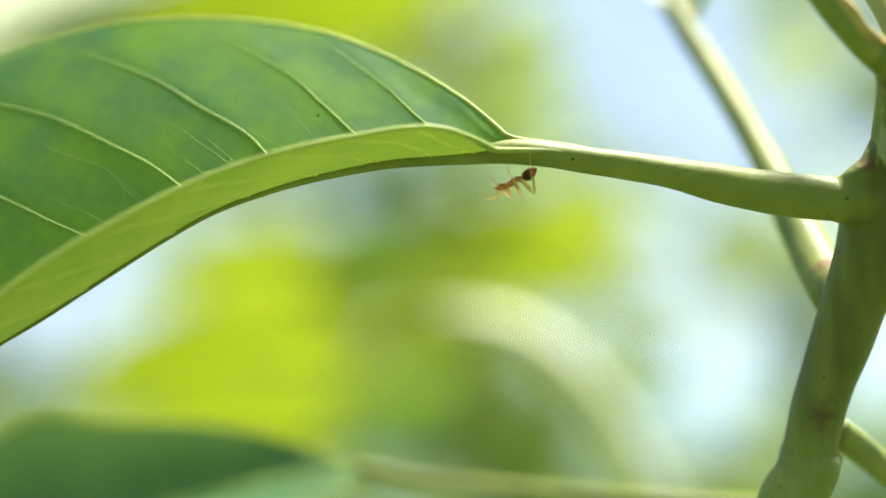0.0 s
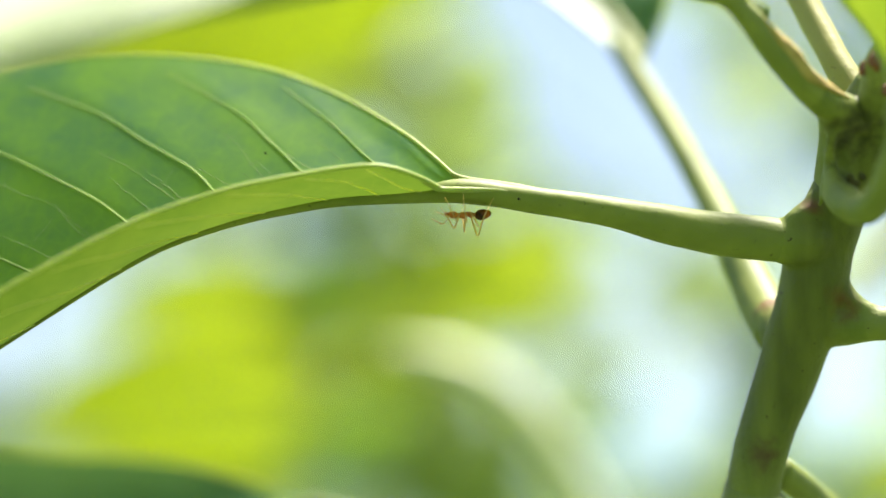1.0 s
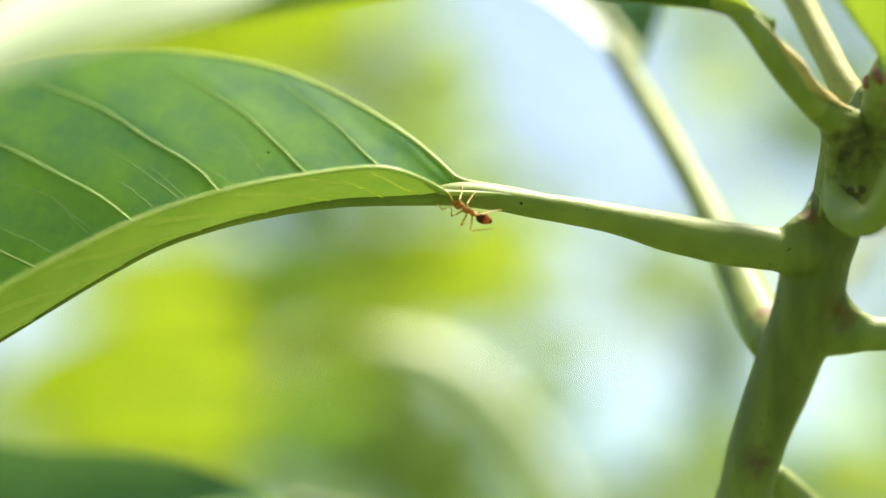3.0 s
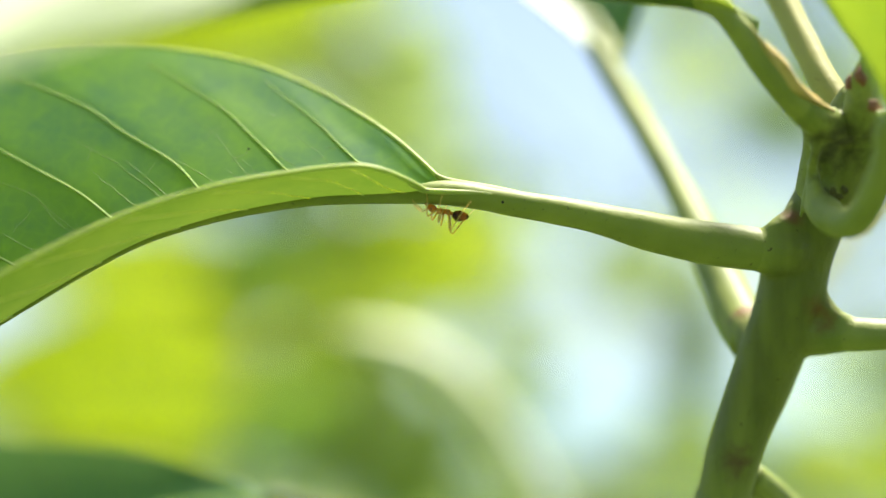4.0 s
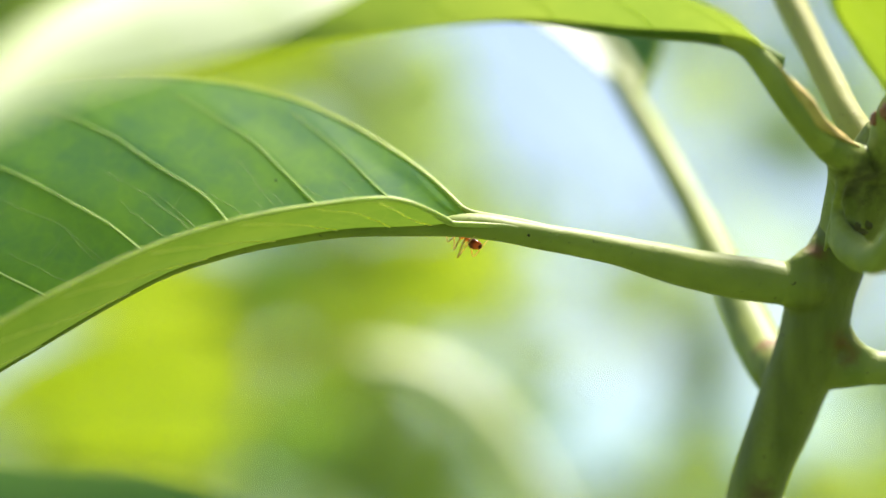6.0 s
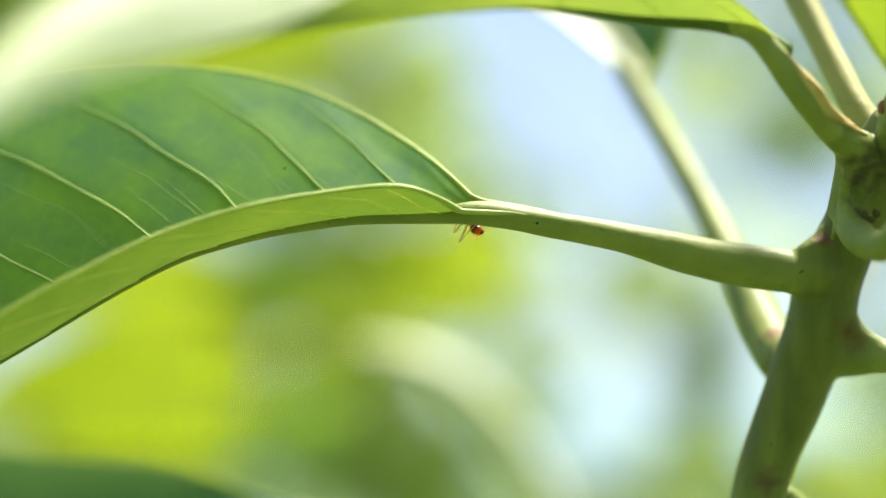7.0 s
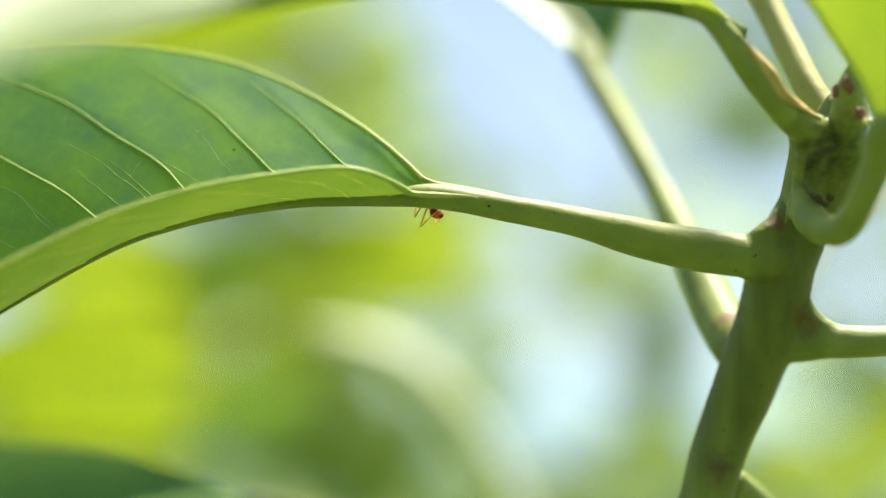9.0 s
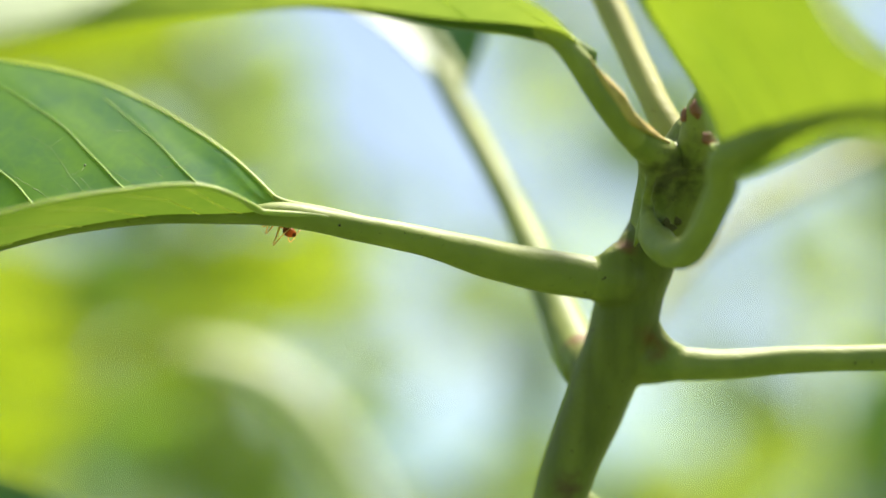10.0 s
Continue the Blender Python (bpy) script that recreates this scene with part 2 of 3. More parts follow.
def part(name, bm, material, parent=None, label="", smooth=True):
    """Links a mesh worked in millimetres as one object, under its thing if one is given."""
    bmesh.ops.scale(bm, vec=(MM, MM, MM), verts=bm.verts)
    me = bpy.data.meshes.new(name)
    bm.to_mesh(me)
    bm.free()
    me.materials.append(material)
    if smooth:
        me.polygons.foreach_set("use_smooth", [True] * len(me.polygons))
    ob = new(name, me)
    ob.parent = parent
    if label:
        ob["label"] = label
    return ob


def thing(name, at, label, category, group="", kind=""):
    ob = new(name)
    ob.empty_display_size = 0.005
    return tagged(ob, label, category, group, kind)


def spline(points, t):
    """A smooth curve through the points; t from 0 to 1. Works for tuples of any length."""
    n = len(points) - 1
    x = min(max(t, 0.0), 1.0) * n
    i = min(int(x), n - 1)
    k = x - i
    p1, p2 = np.array(points[i], float), np.array(points[i + 1], float)
    p0 = np.array(points[i - 1], float) if i else 2 * p1 - p2
    p3 = np.array(points[i + 2], float) if i + 2 <= n else 2 * p2 - p1
    return 0.5 * (2 * p1 + (p2 - p0) * k + (2 * p0 - 5 * p1 + 4 * p2 - p3) * k * k + (3 * p1 - p0 - 3 * p2 + p3) * k ** 3)


def tube(points, samples=40, sides=16, wobble=0.0, bm=None, seed=0.0, flat=1.0):
    """A round shoot through points of (x, y, z, radius), with rounded ends. flat: its height to its width."""
    bm = bm or bmesh.new()
    rows = [spline(points, i / samples) for i in range(samples + 1)]
    ring, rings, side = None, [], None
    for i, row in enumerate(rows):
        here, r = Vector(row[:3]), max(row[3], 0.001)
        a, b = rows[max(i - 1, 0)], rows[min(i + 1, samples)]
        way = (Vector(b[:3]) - Vector(a[:3])).normalized()
        if side is None:
            side = way.orthogonal().normalized()
        side = (side - way * side.dot(way)).normalized()
        other = way.cross(side)
        ring = []
        for k in range(sides):
            ang = 2 * math.pi * k / sides
            d = side * math.cos(ang) + other * math.sin(ang)
            w = 1 + wobble * noise.noise(Vector((here.x * 0.25 + d.x, here.y * 0.25 + d.y + seed, here.z * 0.25 + d.z)))
            ring.append(bm.verts.new(here + d * r * w))
        rings.append(ring)
    for p, q in zip(rings, rings[1:]):
        for k in range(sides):
            bm.faces.new((p[k], p[(k + 1) % sides], q[(k + 1) % sides], q[k]))
    for ring, row, sign in ((rings[0], rows[0], -1), (rings[-1], rows[-1], 1)):
        c = Vector(row[:3])
        nb = rows[1] if sign < 0 else rows[-2]
        way = (c - Vector(nb[:3])).normalized()
        tip = bm.verts.new(c + way * max(row[3], 0.001) * 0.5)
        for k in range(sides):
            f = (ring[(k + 1) % sides], ring[k], tip) if sign < 0 else (ring[k], ring[(k + 1) % sides], tip)
            bm.faces.new(f)
    return bm


class Blade:
    """A leaf's surface between its midrib and its two margins. s runs from base to tip, u from -1 (one margin) over 0 (midrib) to 1."""

    def __init__(self, mid, one, two, belly_one=(0, 0, 0), belly_two=(0, 0, 0), wave=0.0, seed=0.0, quilt=0.0, roots=(), lean=0.2):
        self.quilt, self.roots, self.lean = quilt, roots, lean
        self.mid, self.one, self.two = mid, one, two
        self.belly, self.wave, self.seed = {-1: Vector(belly_one), 1: Vector(belly_two)}, wave, seed

    def point(self, s, u):
        m = Vector(spline(self.mid, s)[:3])
        side = 1 if u > 0 else -1
        edge = Vector(spline(self.two if u > 0 else self.one, s)[:3])
        k = abs(u)
        width = (edge - m).length
        p = m.lerp(edge, k) + self.belly[side] * (4 * k * (1 - k)) * width * 0.1 * (min(1.0, s * 2.2) if self.quilt else 1.0)
        if self.quilt and u > 0:
            # the tissue lies lower between the side veins, steepest just past each one
            root = s - self.lean * (k / 0.92) ** 1.2
            for a, b in zip(self.roots, self.roots[1:]):
                if a <= root < b:
                    swell = math.sin(math.pi * ((root - a) / (b - a)) ** 0.75) * min(1, k * 5) * min(1, (1 - k) * 4)
                    p += Vector((0, -0.7, 0.7)) * self.quilt * swell
        if self.wave:
            p += Vector((0, 0.4, 1)) * self.wave * k * noise.noise(Vector((s * 9 + self.seed, u * 1.5, self.seed)))
        return p

    def normal(self, s, u):
        d = 0.004
        a = self.point(min(s + d, 1), u) - self.point(max(s - d, 0), u)
        uu = min(max(u, -0.97), 0.97)
        sg = 1 if uu >= 0 else -1
        b = self.point(s, uu + 0.02 * sg) - self.point(s, uu)
        return (a.cross(b) * sg).normalized()

    def mesh(self, along=120, across=20):
        bm = bmesh.new()
        grid = []
        for i in range(along + 1):
            s = i / along
            grid.append([bm.verts.new(self.point(s, k / across)) for k in range(-across, across + 1)])
        for p, q in zip(grid, grid[1:]):
            for k in range(2 * across):
                bm.faces.new((p[k], q[k], q[k + 1], p[k + 1]))
        return bm

    def vein(self, s0, side, lean=0.1, reach=0.9, bend=1.2, radius=0.22, samples=22):
        pts = []
        for i in range(13):
            k = i / 12
            u = reach * k
            s = min(s0 + lean * k ** bend + lean * 0.12 * max(0.0, (k - 0.65) / 0.35) ** 2 + 0.009 * noise.noise(Vector((k * 4.0, s0 * 40, side))), 0.995)
            p = self.point(s, side * u) + Vector((0, radius * 0.1, -radius * 0.06))
            pts.append((*p, radius * (1 - 0.55 * k)))
        return pts


def leaf(parent, name, blade, material, rib, rim=0.25, veins=(), label="", along=90, across=14, rib_material=None, under=None):
    """A leaf as one part with its midrib, margins and side veins as pieces of its own. rib: the radii of the midrib along its length."""
    ob = part(name, blade.mesh(along, across), material, parent, label)
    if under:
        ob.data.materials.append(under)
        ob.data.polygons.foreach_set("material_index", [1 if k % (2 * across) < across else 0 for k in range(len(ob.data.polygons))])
    part("midrib", tube([(*spline(blade.mid, i / 14)[:3], float(spline([(r,) for r in rib], i / 14)[0])) for i in range(15)], 60, 12), rib_material or VEIN, ob)
    if rim:
        for side in (-1, 1):
            part("margin", tube([(*blade.point(i / 20, side), rim * (1.4 if under and side < 0 else 1) * (1 - 0.6 * i / 20)) for i in range(21)], 80, 8), RIM, ob, "pale thickened leaf margin")
    for s0, side, lean, radius in veins:
        part("side_vein", tube(blade.vein(s0, side, lean, radius=radius), 24, 6), RIM if under and side < 0 else VEIN, ob)
    return ob


def simple_leaf(parent, base, tip, across_way, width, material, droop=0.1, fold=0.25, rib=1.2, veins=7, name="leaf", label="", wave=1.0, seed=0.0):
    """A pointed oval leaf from its base to its tip; across_way is the way its width lies."""
    base, tip, w = Vector(base), Vector(tip), Vector(across_way).normalized()
    way = tip - base
    up = w.cross(way).normalized()
    if up.z < 0:
        up = -up
    mid, one, two = [], [], []
    for i in range(9):
        s = i / 8
        c = base.lerp(tip, s) + up * way.length * droop * 4 * s * (1 - s)
        half = width * 0.5 * (math.sin(math.pi * min(1, s ** 0.8)) ** 0.75 if 0 < s < 1 else 0.02)
        mid.append(tuple(c))
        one.append(tuple(c - w * half + up * half * fold))
        two.append(tuple(c + w * half + up * half * fold))
    b = Blade(mid, one, two, tuple(up * 1.0), tuple(up * 1.0), wave, seed)
    vs = [(0.06 + 0.84 * i / veins, sd, 0.1, 0.35 * rib) for i in range(veins) for sd in (-1, 1)]
    return leaf(parent, name, b, material, [rib, rib * 0.8, rib * 0.5, rib * 0.15], 0.25 * rib, vs, label, 48, 8)


# ---- ground ----
bm = bmesh.new()
bmesh.ops.create_grid(bm, x_segments=60, y_segments=60, size=400000)
for v in bm.verts:
    v.co.z = -1100 + 40 * noise.noise(Vector((v.co.x * 0.0004, v.co.y * 0.0004, 0)))
tagged(part("ground", bm, GRASS), "grassy earth far below the twig", "ground", kind="structure")

# wooded hills added along the horizon to dim low sky, haze painted in
HAZE_HILLS = bark_material("haze_tinted_wood", (0.17, 0.27, 0.31), (0.22, 0.32, 0.36), (0.15, 0.25, 0.27), 0.6, 0.9)
bm = bmesh.new()
rim = []
for i in range(97):
    turn_by, far = 2 * math.pi * i / 96, 80000
    high = 12500 + 1600 * noise.noise(Vector((math.sin(turn_by) * 4, math.cos(turn_by) * 4, 3.0))) + 500 * noise.noise(Vector((math.sin(turn_by) * 15, math.cos(turn_by) * 15, 9.0)))
    way = Vector((math.sin(turn_by), math.cos(turn_by), 0))
    rim.append([bm.verts.new(way * far * k + Vector((0, 0, -1100 + high * h))) for k, h in ((0.94, -0.01), (0.97, 0.55), (1.0, 0.9), (1.04, 1.0), (1.12, 0.9))])
for p, q in zip(rim, rim[1:]):
    for k in range(4):
        bm.faces.new((p[k], q[k], q[k + 1], p[k + 1]))
tagged(part("backdrop", bm, HAZE_HILLS), "added blue-green wooded hills, haze in their colour, dimming the low sky", "hills", kind="structure")

# ---- the twig ----
sapling = thing("sapling", (0, 0, 0), "green young shrub stem with long leaf stalks", "shrub")
stem = bmesh.new()
tube([(32.51, 14.44, -24.63, 2.9), (33.66, 12.66, -18.69, 2.95), (36.42, 9.88, -10.41, 3.3), (38.37, 7.00, -4.07, 3.55), (39.39, 4.76, 1.67, 3.5), (41.35, 1.60, 6.90, 3.25), (42.27, -1.77, 10.72, 3.55), (42.96, -4.42, 13.59, 3), (43.38, -6.68, 16.02, 2)], 90, 28, 0.06, stem)
tube([(30.02, 2.56, 1.91, 1.0), (32.96, 2.83, 1.61, 1.9), (35.62, 3.06, 1.48, 2.6), (37.81, 3.22, 1.70, 3), (40.12, 3.66, 2.03, 2.4)], 32, 20, 0.06, stem)
tube([(35.66, 1.85, 2.86, 1.2), (37.22, 1.88, 3.66, 1.6), (39.17, 2.05, 4.76, 1.8)], 12, 20, 0.06, stem)
tube([(37.32, -9.04, 13.69, 1.35), (38.60, -7.69, 12.12, 1.6), (39.77, -4.98, 10.91, 2), (40.15, -2.47, 8.74, 2.3), (39.73, -1.15, 6.39, 2.2)], 20, 20, 0.1, stem)
tube([(38.9, -5.4, 11.65, 0.3), (38.8, -5.0, 9.53, 0.5), (38.7, -5.2, 7.20, 0.75), (38.8, -6.7, 4.5, 1.2), (39.55, -9.41, 2.3, 1.6), (40.41, -13.05, 1.15, 1.42)], 30, 20, 0.06, stem)
tube([(39.98, -0.54, 7.37, 1.6), (39.76, -5.07, 4.2, 1.8), (39.70, -10.22, 1.9, 1.5)], 16, 20, 0.04, stem)
tube([(43.28, -4.50, 12.11, 1.6), (39.98, -7.60, 12.25, 1.75), (37.07, -9.80, 12.95, 1.6), (34.66, -11.50, 14.34, 1.1)], 16, 20, 0.06, stem)
tube([(38.56, 8.49, -6.26, 2.4), (41.61, 6.97, -6.36, 2.5), (44.6, 5.50, -6.7, 1.85), (47.6, 5.20, -6.75, 1.2)], 16, 20, 0.04, stem)
tube([(36.86, 10.78, -7.44, 2.8), (35.6, 14.35, -4.98, 2.6), (34.8, 17.90, -2.0, 1.3)], 16, 20, 0.04, stem)
tube([(43.08, -2.87, 13.51, 2), (42.14, -0.63, 17.38, 0.9), (41.59, 0.46, 19.50, 0.4)], 16, 20, 0.04, stem)
tube([(43.99, 0.80, 8.27, 2.4), (43.73, -2.73, 10.43, 2.4), (43.19, -6.39, 12.75, 2), (42.85, -8.68, 13.90, 1.6)], 16, 20, 0.08, stem)
tube([(38.61, -8.60, 11.96, 0.4), (38.50, -7.00, 9.34, 0.55), (38.40, -4.00, 6.52, 0.5), (38.13, -1.20, 4.17, 0.3)], 24, 10, 0.1, stem)
tube([(37.70, 1.40, 6.01, 0.4), (37.94, 0.80, 3.39, 0.5), (38.47, 1.40, -0.04, 0.4)], 16, 10, 0.2, stem)
tube([(40.95, 4.60, -1.21, 0.7), (41.66, 5.00, -3.64, 1.1), (43.04, 5.20, -5.36, 1.3), (45.20, 5.30, -6.22, 1.2), (47.32, 5.30, -6.55, 0.8)], 24, 14, 0.05, stem)
stem_ob = part("stem", stem, STEM, sapling, "smooth olive green stem")
fuse = stem_ob.modifiers.new("fuse", "REMESH")
fuse.mode, fuse.voxel_size, fuse.use_smooth_shade = "VOXEL", 0.0003, True
ease = stem_ob.modifiers.new("ease", "SMOOTH")
ease.factor, ease.iterations = 0.5, 7
part("lower_stem", tube([(33.05, 14.12, -23.12, 3.3), (29.72, 24.01, -45.61, 3.6), (35.36, 97.63, -170.73, 4.5), (69.99, 338.52, -823.06, 6), (169.39, 907.96, -2828.68, 8)], 40, 16, 0.05), STEM, sapling)

part("leaf_stalk", tube([
    (37.49, 3.78, 1.46, 1.6), (35.02, 2.96, 1.46, 2.2), (31.20, 2.68, 1.82, 2.3), (27.06, 2.07, 2.28, 2.15), (22.94, 1.43, 2.91, 2), (19.43, 0.88, 3.56, 1.72), (15.94, 0.44, 4.17, 1.52), (12.46, 0.04, 4.61, 1.42),
    (6.67, -0.62, 5.34, 1.32), (3.22, -1.01, 5.72, 1.32), (0.92, -1.02, 5.77, 1.2), (-1.96, -0.56, 5.53, 0.85), (-4.84, -0.21, 5.32, 0.6)], 110, 24, 0.05), SHOOT, sapling, "pale green leaf stalk swollen at its base")
main = Blade(
    [(1.78, -0.94, 5.85), (-4.84, -0.14, 5.45), (-10.64, 0.42, 5.23), (-16.45, 1.11, 4.38), (-22.25, 1.41, 2.97), (-29.20, 1.94, 0.47), (-36.73, 2.79, -3.85), (-45.42, 3.92, -9.4), (-53.86, 4.14, -14.68), (-65.09, 4.88, -22.96), (-76.78, 6.14, -33.68)],
    [(-0.19, -2.60, 5.63), (-2.87, -5.20, 6.38), (-6.92, -6.71, 7.03), (-13.60, -7.47, 6.01), (-21.21, -9.03, 4.01), (-29.27, -9.92, 0.97), (-36.58, -11.09, -3.13), (-43.85, -11.66, -7.66), (-51.13, -11.48, -13.34), (-62.25, -6.70, -21.39), (-76.41, 5.06, -33.45)],
    [(1.21, -0.28, 7.56), (-3.20, 4.46, 12.71), (-9.99, 9.41, 18.26), (-18.23, 12.58, 22.58), (-27.14, 14.19, 24.63), (-36.69, 15.08, 25.23), (-46.74, 15.34, 24.01), (-56.92, 14.16, 19.95), (-66.01, 12.74, 12.20), (-73.24, 9.54, -1.58), (-77.43, 7.03, -33.07)],
    (0, -1.3, -1.0), (0, -0.55, -0.2), quilt=-0.2, roots=(-0.08, 0.07, 0.22, 0.375, 0.50, 0.615, 0.72, 0.81, 0.9))
main_veins = [(s0, 1, 0.2, 0.2) for s0 in (0.07, 0.22, 0.375, 0.50, 0.615, 0.72, 0.81)]
main_veins += [(s0, -1, 0.16, 0.13) for s0 in (0.03, 0.12, 0.22, 0.33, 0.44, 0.55, 0.66)]
main_leaf = leaf(sapling, "leaf", main, LEAF, [1.15, 0.8, 0.72, 0.66, 0.56, 0.45, 0.35, 0.3, 0.25, 0.2, 0.1], 0.22, main_veins, "green leaf folded along its midrib", 160, 28, under=LEAF_UNDER_LIT, rib_material=SHOOT)
for s0, reach in ((0.14, 0.55), (0.18, 0.4), (0.29, 0.6), (0.34, 0.4), (0.43, 0.55), (0.55, 0.6), (0.66, 0.5)):
    part("side_vein", tube(main.vein(s0, 1, 0.1, reach, radius=0.05), 24, 6), VEIN, main_leaf)
# the fine winding veins between: each leaves a side vein and wanders outwards
rnd = random.Random(4)
for root in (0.07, 0.22, 0.375, 0.5):
    for k in range(6):
        branch = k < 2
        u0 = rnd.uniform(0.03, 0.2) if branch else 0.12 + 0.17 * (k - 2) + rnd.uniform(-0.05, 0.05)
        s0 = root + (0.045 + 0.045 * k if branch else rnd.uniform(0.03, 0.09)) + 0.2 * (u0 / 0.92) ** 1.2
        along, out, steps = (rnd.uniform(0.005, 0.008), 0.035, 8) if branch else (rnd.uniform(-0.010, -0.004), rnd.uniform(0.014, 0.026), 5)
        pts = []
        for i in range(steps):
            p = main.point(max(0.02, s0 + along * i + rnd.uniform(-0.0015, 0.0015)), min(0.93, u0 + out * i + rnd.uniform(-0.006, 0.006)))
            pts.append((*p, (0.04 if branch else 0.026) * (1 - 0.1 * i)))
        part("side_vein", tube(pts, 26, 5), VEIN, main_leaf)
# the two ridges where the blade runs down onto the stalk
part("stalk_ridge", tube([(-1.93, -3.90, 6.12, 0.26), (-1.00, -3.20, 5.77, 0.3), (0.04, -2.75, 5.57, 0.3), (2.91, -2.29, 5.62, 0.3), (6.07, -1.76, 5.60, 0.26), (10.09, -1.23, 4.84, 0.1)], 36, 10), RIM, sapling)
part("stalk_ridge", tube([(0.93, -0.13, 7.83, 0.24), (1.39, -0.27, 7.50, 0.32), (2.19, -0.48, 7.09, 0.45), (3.51, -0.70, 6.68, 0.58), (6.67, -0.79, 6.13, 0.66), (9.84, -0.66, 5.51, 0.66), (14.75, -0.12, 4.39, 0.55)], 36, 14), SHOOT, sapling)
bm = bmesh.new()
bmesh.ops.create_icosphere(bm, subdivisions=2, radius=0.2, matrix=Matrix.Translation((7.67, -1.65, 4.86)))
part("dark_speck", bm, EYE, sapling)
bm = bmesh.new()
bmesh.ops.create_icosphere(bm, subdivisions=2, radius=0.13, matrix=Matrix.Translation((-18.56, 4.00, 11.09)))
part("dark_speck", bm, EYE, sapling)

# stalk that goes back and up behind the stem, with its leaf
part("leaf_stalk", tube([
    (35.88, 12.60, -6.82, 2.5), (35.08, 17.00, -2.94, 2.6), (33.91, 21.90, 2.32, 2.35), (31.2, 30.05, 12.53, 1.75), (27.8, 38.06, 22.93, 1.6), (24.5, 44.39, 31.63, 1.55), (23.4, 46.32, 34.60, 1.5), (22.23, 47.86, 36.96, 1.25)], 70, 20, 0.05), SHOOT, sapling, "pale green leaf stalk")
back = Blade(
    [(24.92, 46.78, 34.82), (22.99, 49.73, 40.18), (20.08, 53.84, 44.92), (14.44, 58.81, 50.39), (3.87, 63.71, 56.17), (-10.33, 68.20, 63.94)],
    [(24.29, 46.39, 34.24), (21.26, 46.50, 36.13), (17.16, 49.55, 41.02), (11.81, 53.55, 46.29), (0.69, 60.09, 53.99), (-10.32, 67.28, 63.43)],
    [(25.76, 47.71, 35.27), (27.94, 47.60, 40.59), (28.80, 49.55, 45.83), (29.04, 65.13, 59.14), (13.82, 73.38, 68.40), (-9.95, 69.11, 64.46)], (0, 0, 0), (0, 0, 0.3))
leaf(sapling, "leaf", back, LEAF_GLOSSY, [1.4, 0.8, 0.7, 0.5, 0.4, 0.2], 0.25, [(0.1 + 0.12 * i, sd, 0.1, 0.1) for i in range(6) for sd in (-1, 1)], "deep green leaf with a glossy upper side", 50, 10, rib_material=SHOOT)

# upper stalk with the leaf that arches over the view
part("leaf_stalk", tube([(39.89, -8.00, 12.50, 1.5), (38.14, -9.00, 12.78, 1.5), (36.14, -10.50, 13.38, 1.42), (33.53, -12.50, 15.30, 1.3), (31.77, -13.40, 17.28, 1.28), (29.68, -14.10, 19.94, 1.25), (27.65, -14.40, 21.68, 0.95), (25.18, -14.30, 22.56, 0.6)], 50, 20, 0.06), SHOOT, sapling, "green leaf stalk with a brown scar")
part("scar", tube([(30.57, -15.00, 20.09, 0.1), (32.17, -14.60, 18.20, 0.34), (33.85, -13.80, 16.37, 0.42), (35.56, -12.60, 14.58, 0.4), (38.21, -10.60, 13.63, 0.34), (39.99, -9.40, 13.24, 0.15)], 80, 10, 1.0), SCAR, sapling, "yellow-brown corky scar")
arch = Blade(
    [(31.32, -13.31, 20.27), (26.19, -13.97, 22.46), (15.82, -16.00, 22.36), (5.61, -20.90, 21.52), (-3.51, -27.00, 18.47), (-11.00, -34.50, 14.79), (-17.65, -44.00, 10.43), (-25.14, -57.00, 4.49), (-30.83, -71.51, -2.16), (-36.60, -91.46, -12.23)],
    [(31.22, -13.61, 20.27), (24.69, -18.97, 23.66), (12.82, -28.00, 23.96), (3.11, -34.90, 23.52), (-5.51, -36.50, 20.67), (-12.60, -38.50, 15.99), (-18.45, -45.50, 10.73), (-25.54, -57.80, 4.49), (-31.23, -72.31, -2.16), (-36.60, -91.66, -12.23)],
    [(31.42, -12.61, 20.72), (27.19, -8.97, 25.96), (14.82, -2.00, 31.86), (4.41, -5.90, 32.52), (-5.31, -13.50, 30.97), (-13.50, -23.00, 27.59), (-20.35, -34.00, 22.43), (-27.64, -47.70, 15.29), (-33.33, -62.01, 7.04), (-36.90, -90.66, -11.93)],
    (0, 0, 0.5), (0, 0, 0.3))
leaf(sapling, "leaf", arch, LEAF_WAXY, [1.0, 0.6, 0.1, 0.06, 0.06, 0.05], 0.08, [(0.08 + 0.11 * i, sd, 0.1, 0.1) for i in range(8) for sd in (-1, 1)], "arching yellow-green leaf with a glossy upper side", 80, 16, rib_material=LEAF_WAXY)

# straight stalk that rises behind the crotch
part("leaf_stalk", tube([(43.06, -1.15, 15.04, 2), (41.33, 0.10, 18.76, 1.6), (39.25, 3.75, 25.63, 1.55), (37.03, 7.29, 33.03, 1.6), (34.92, 9.96, 39.72, 1.5), (30.79, 13.29, 52.89, 1.3)], 40, 18, 0.04), TAN_SHOOT, sapling, "yellowish leaf stalk")

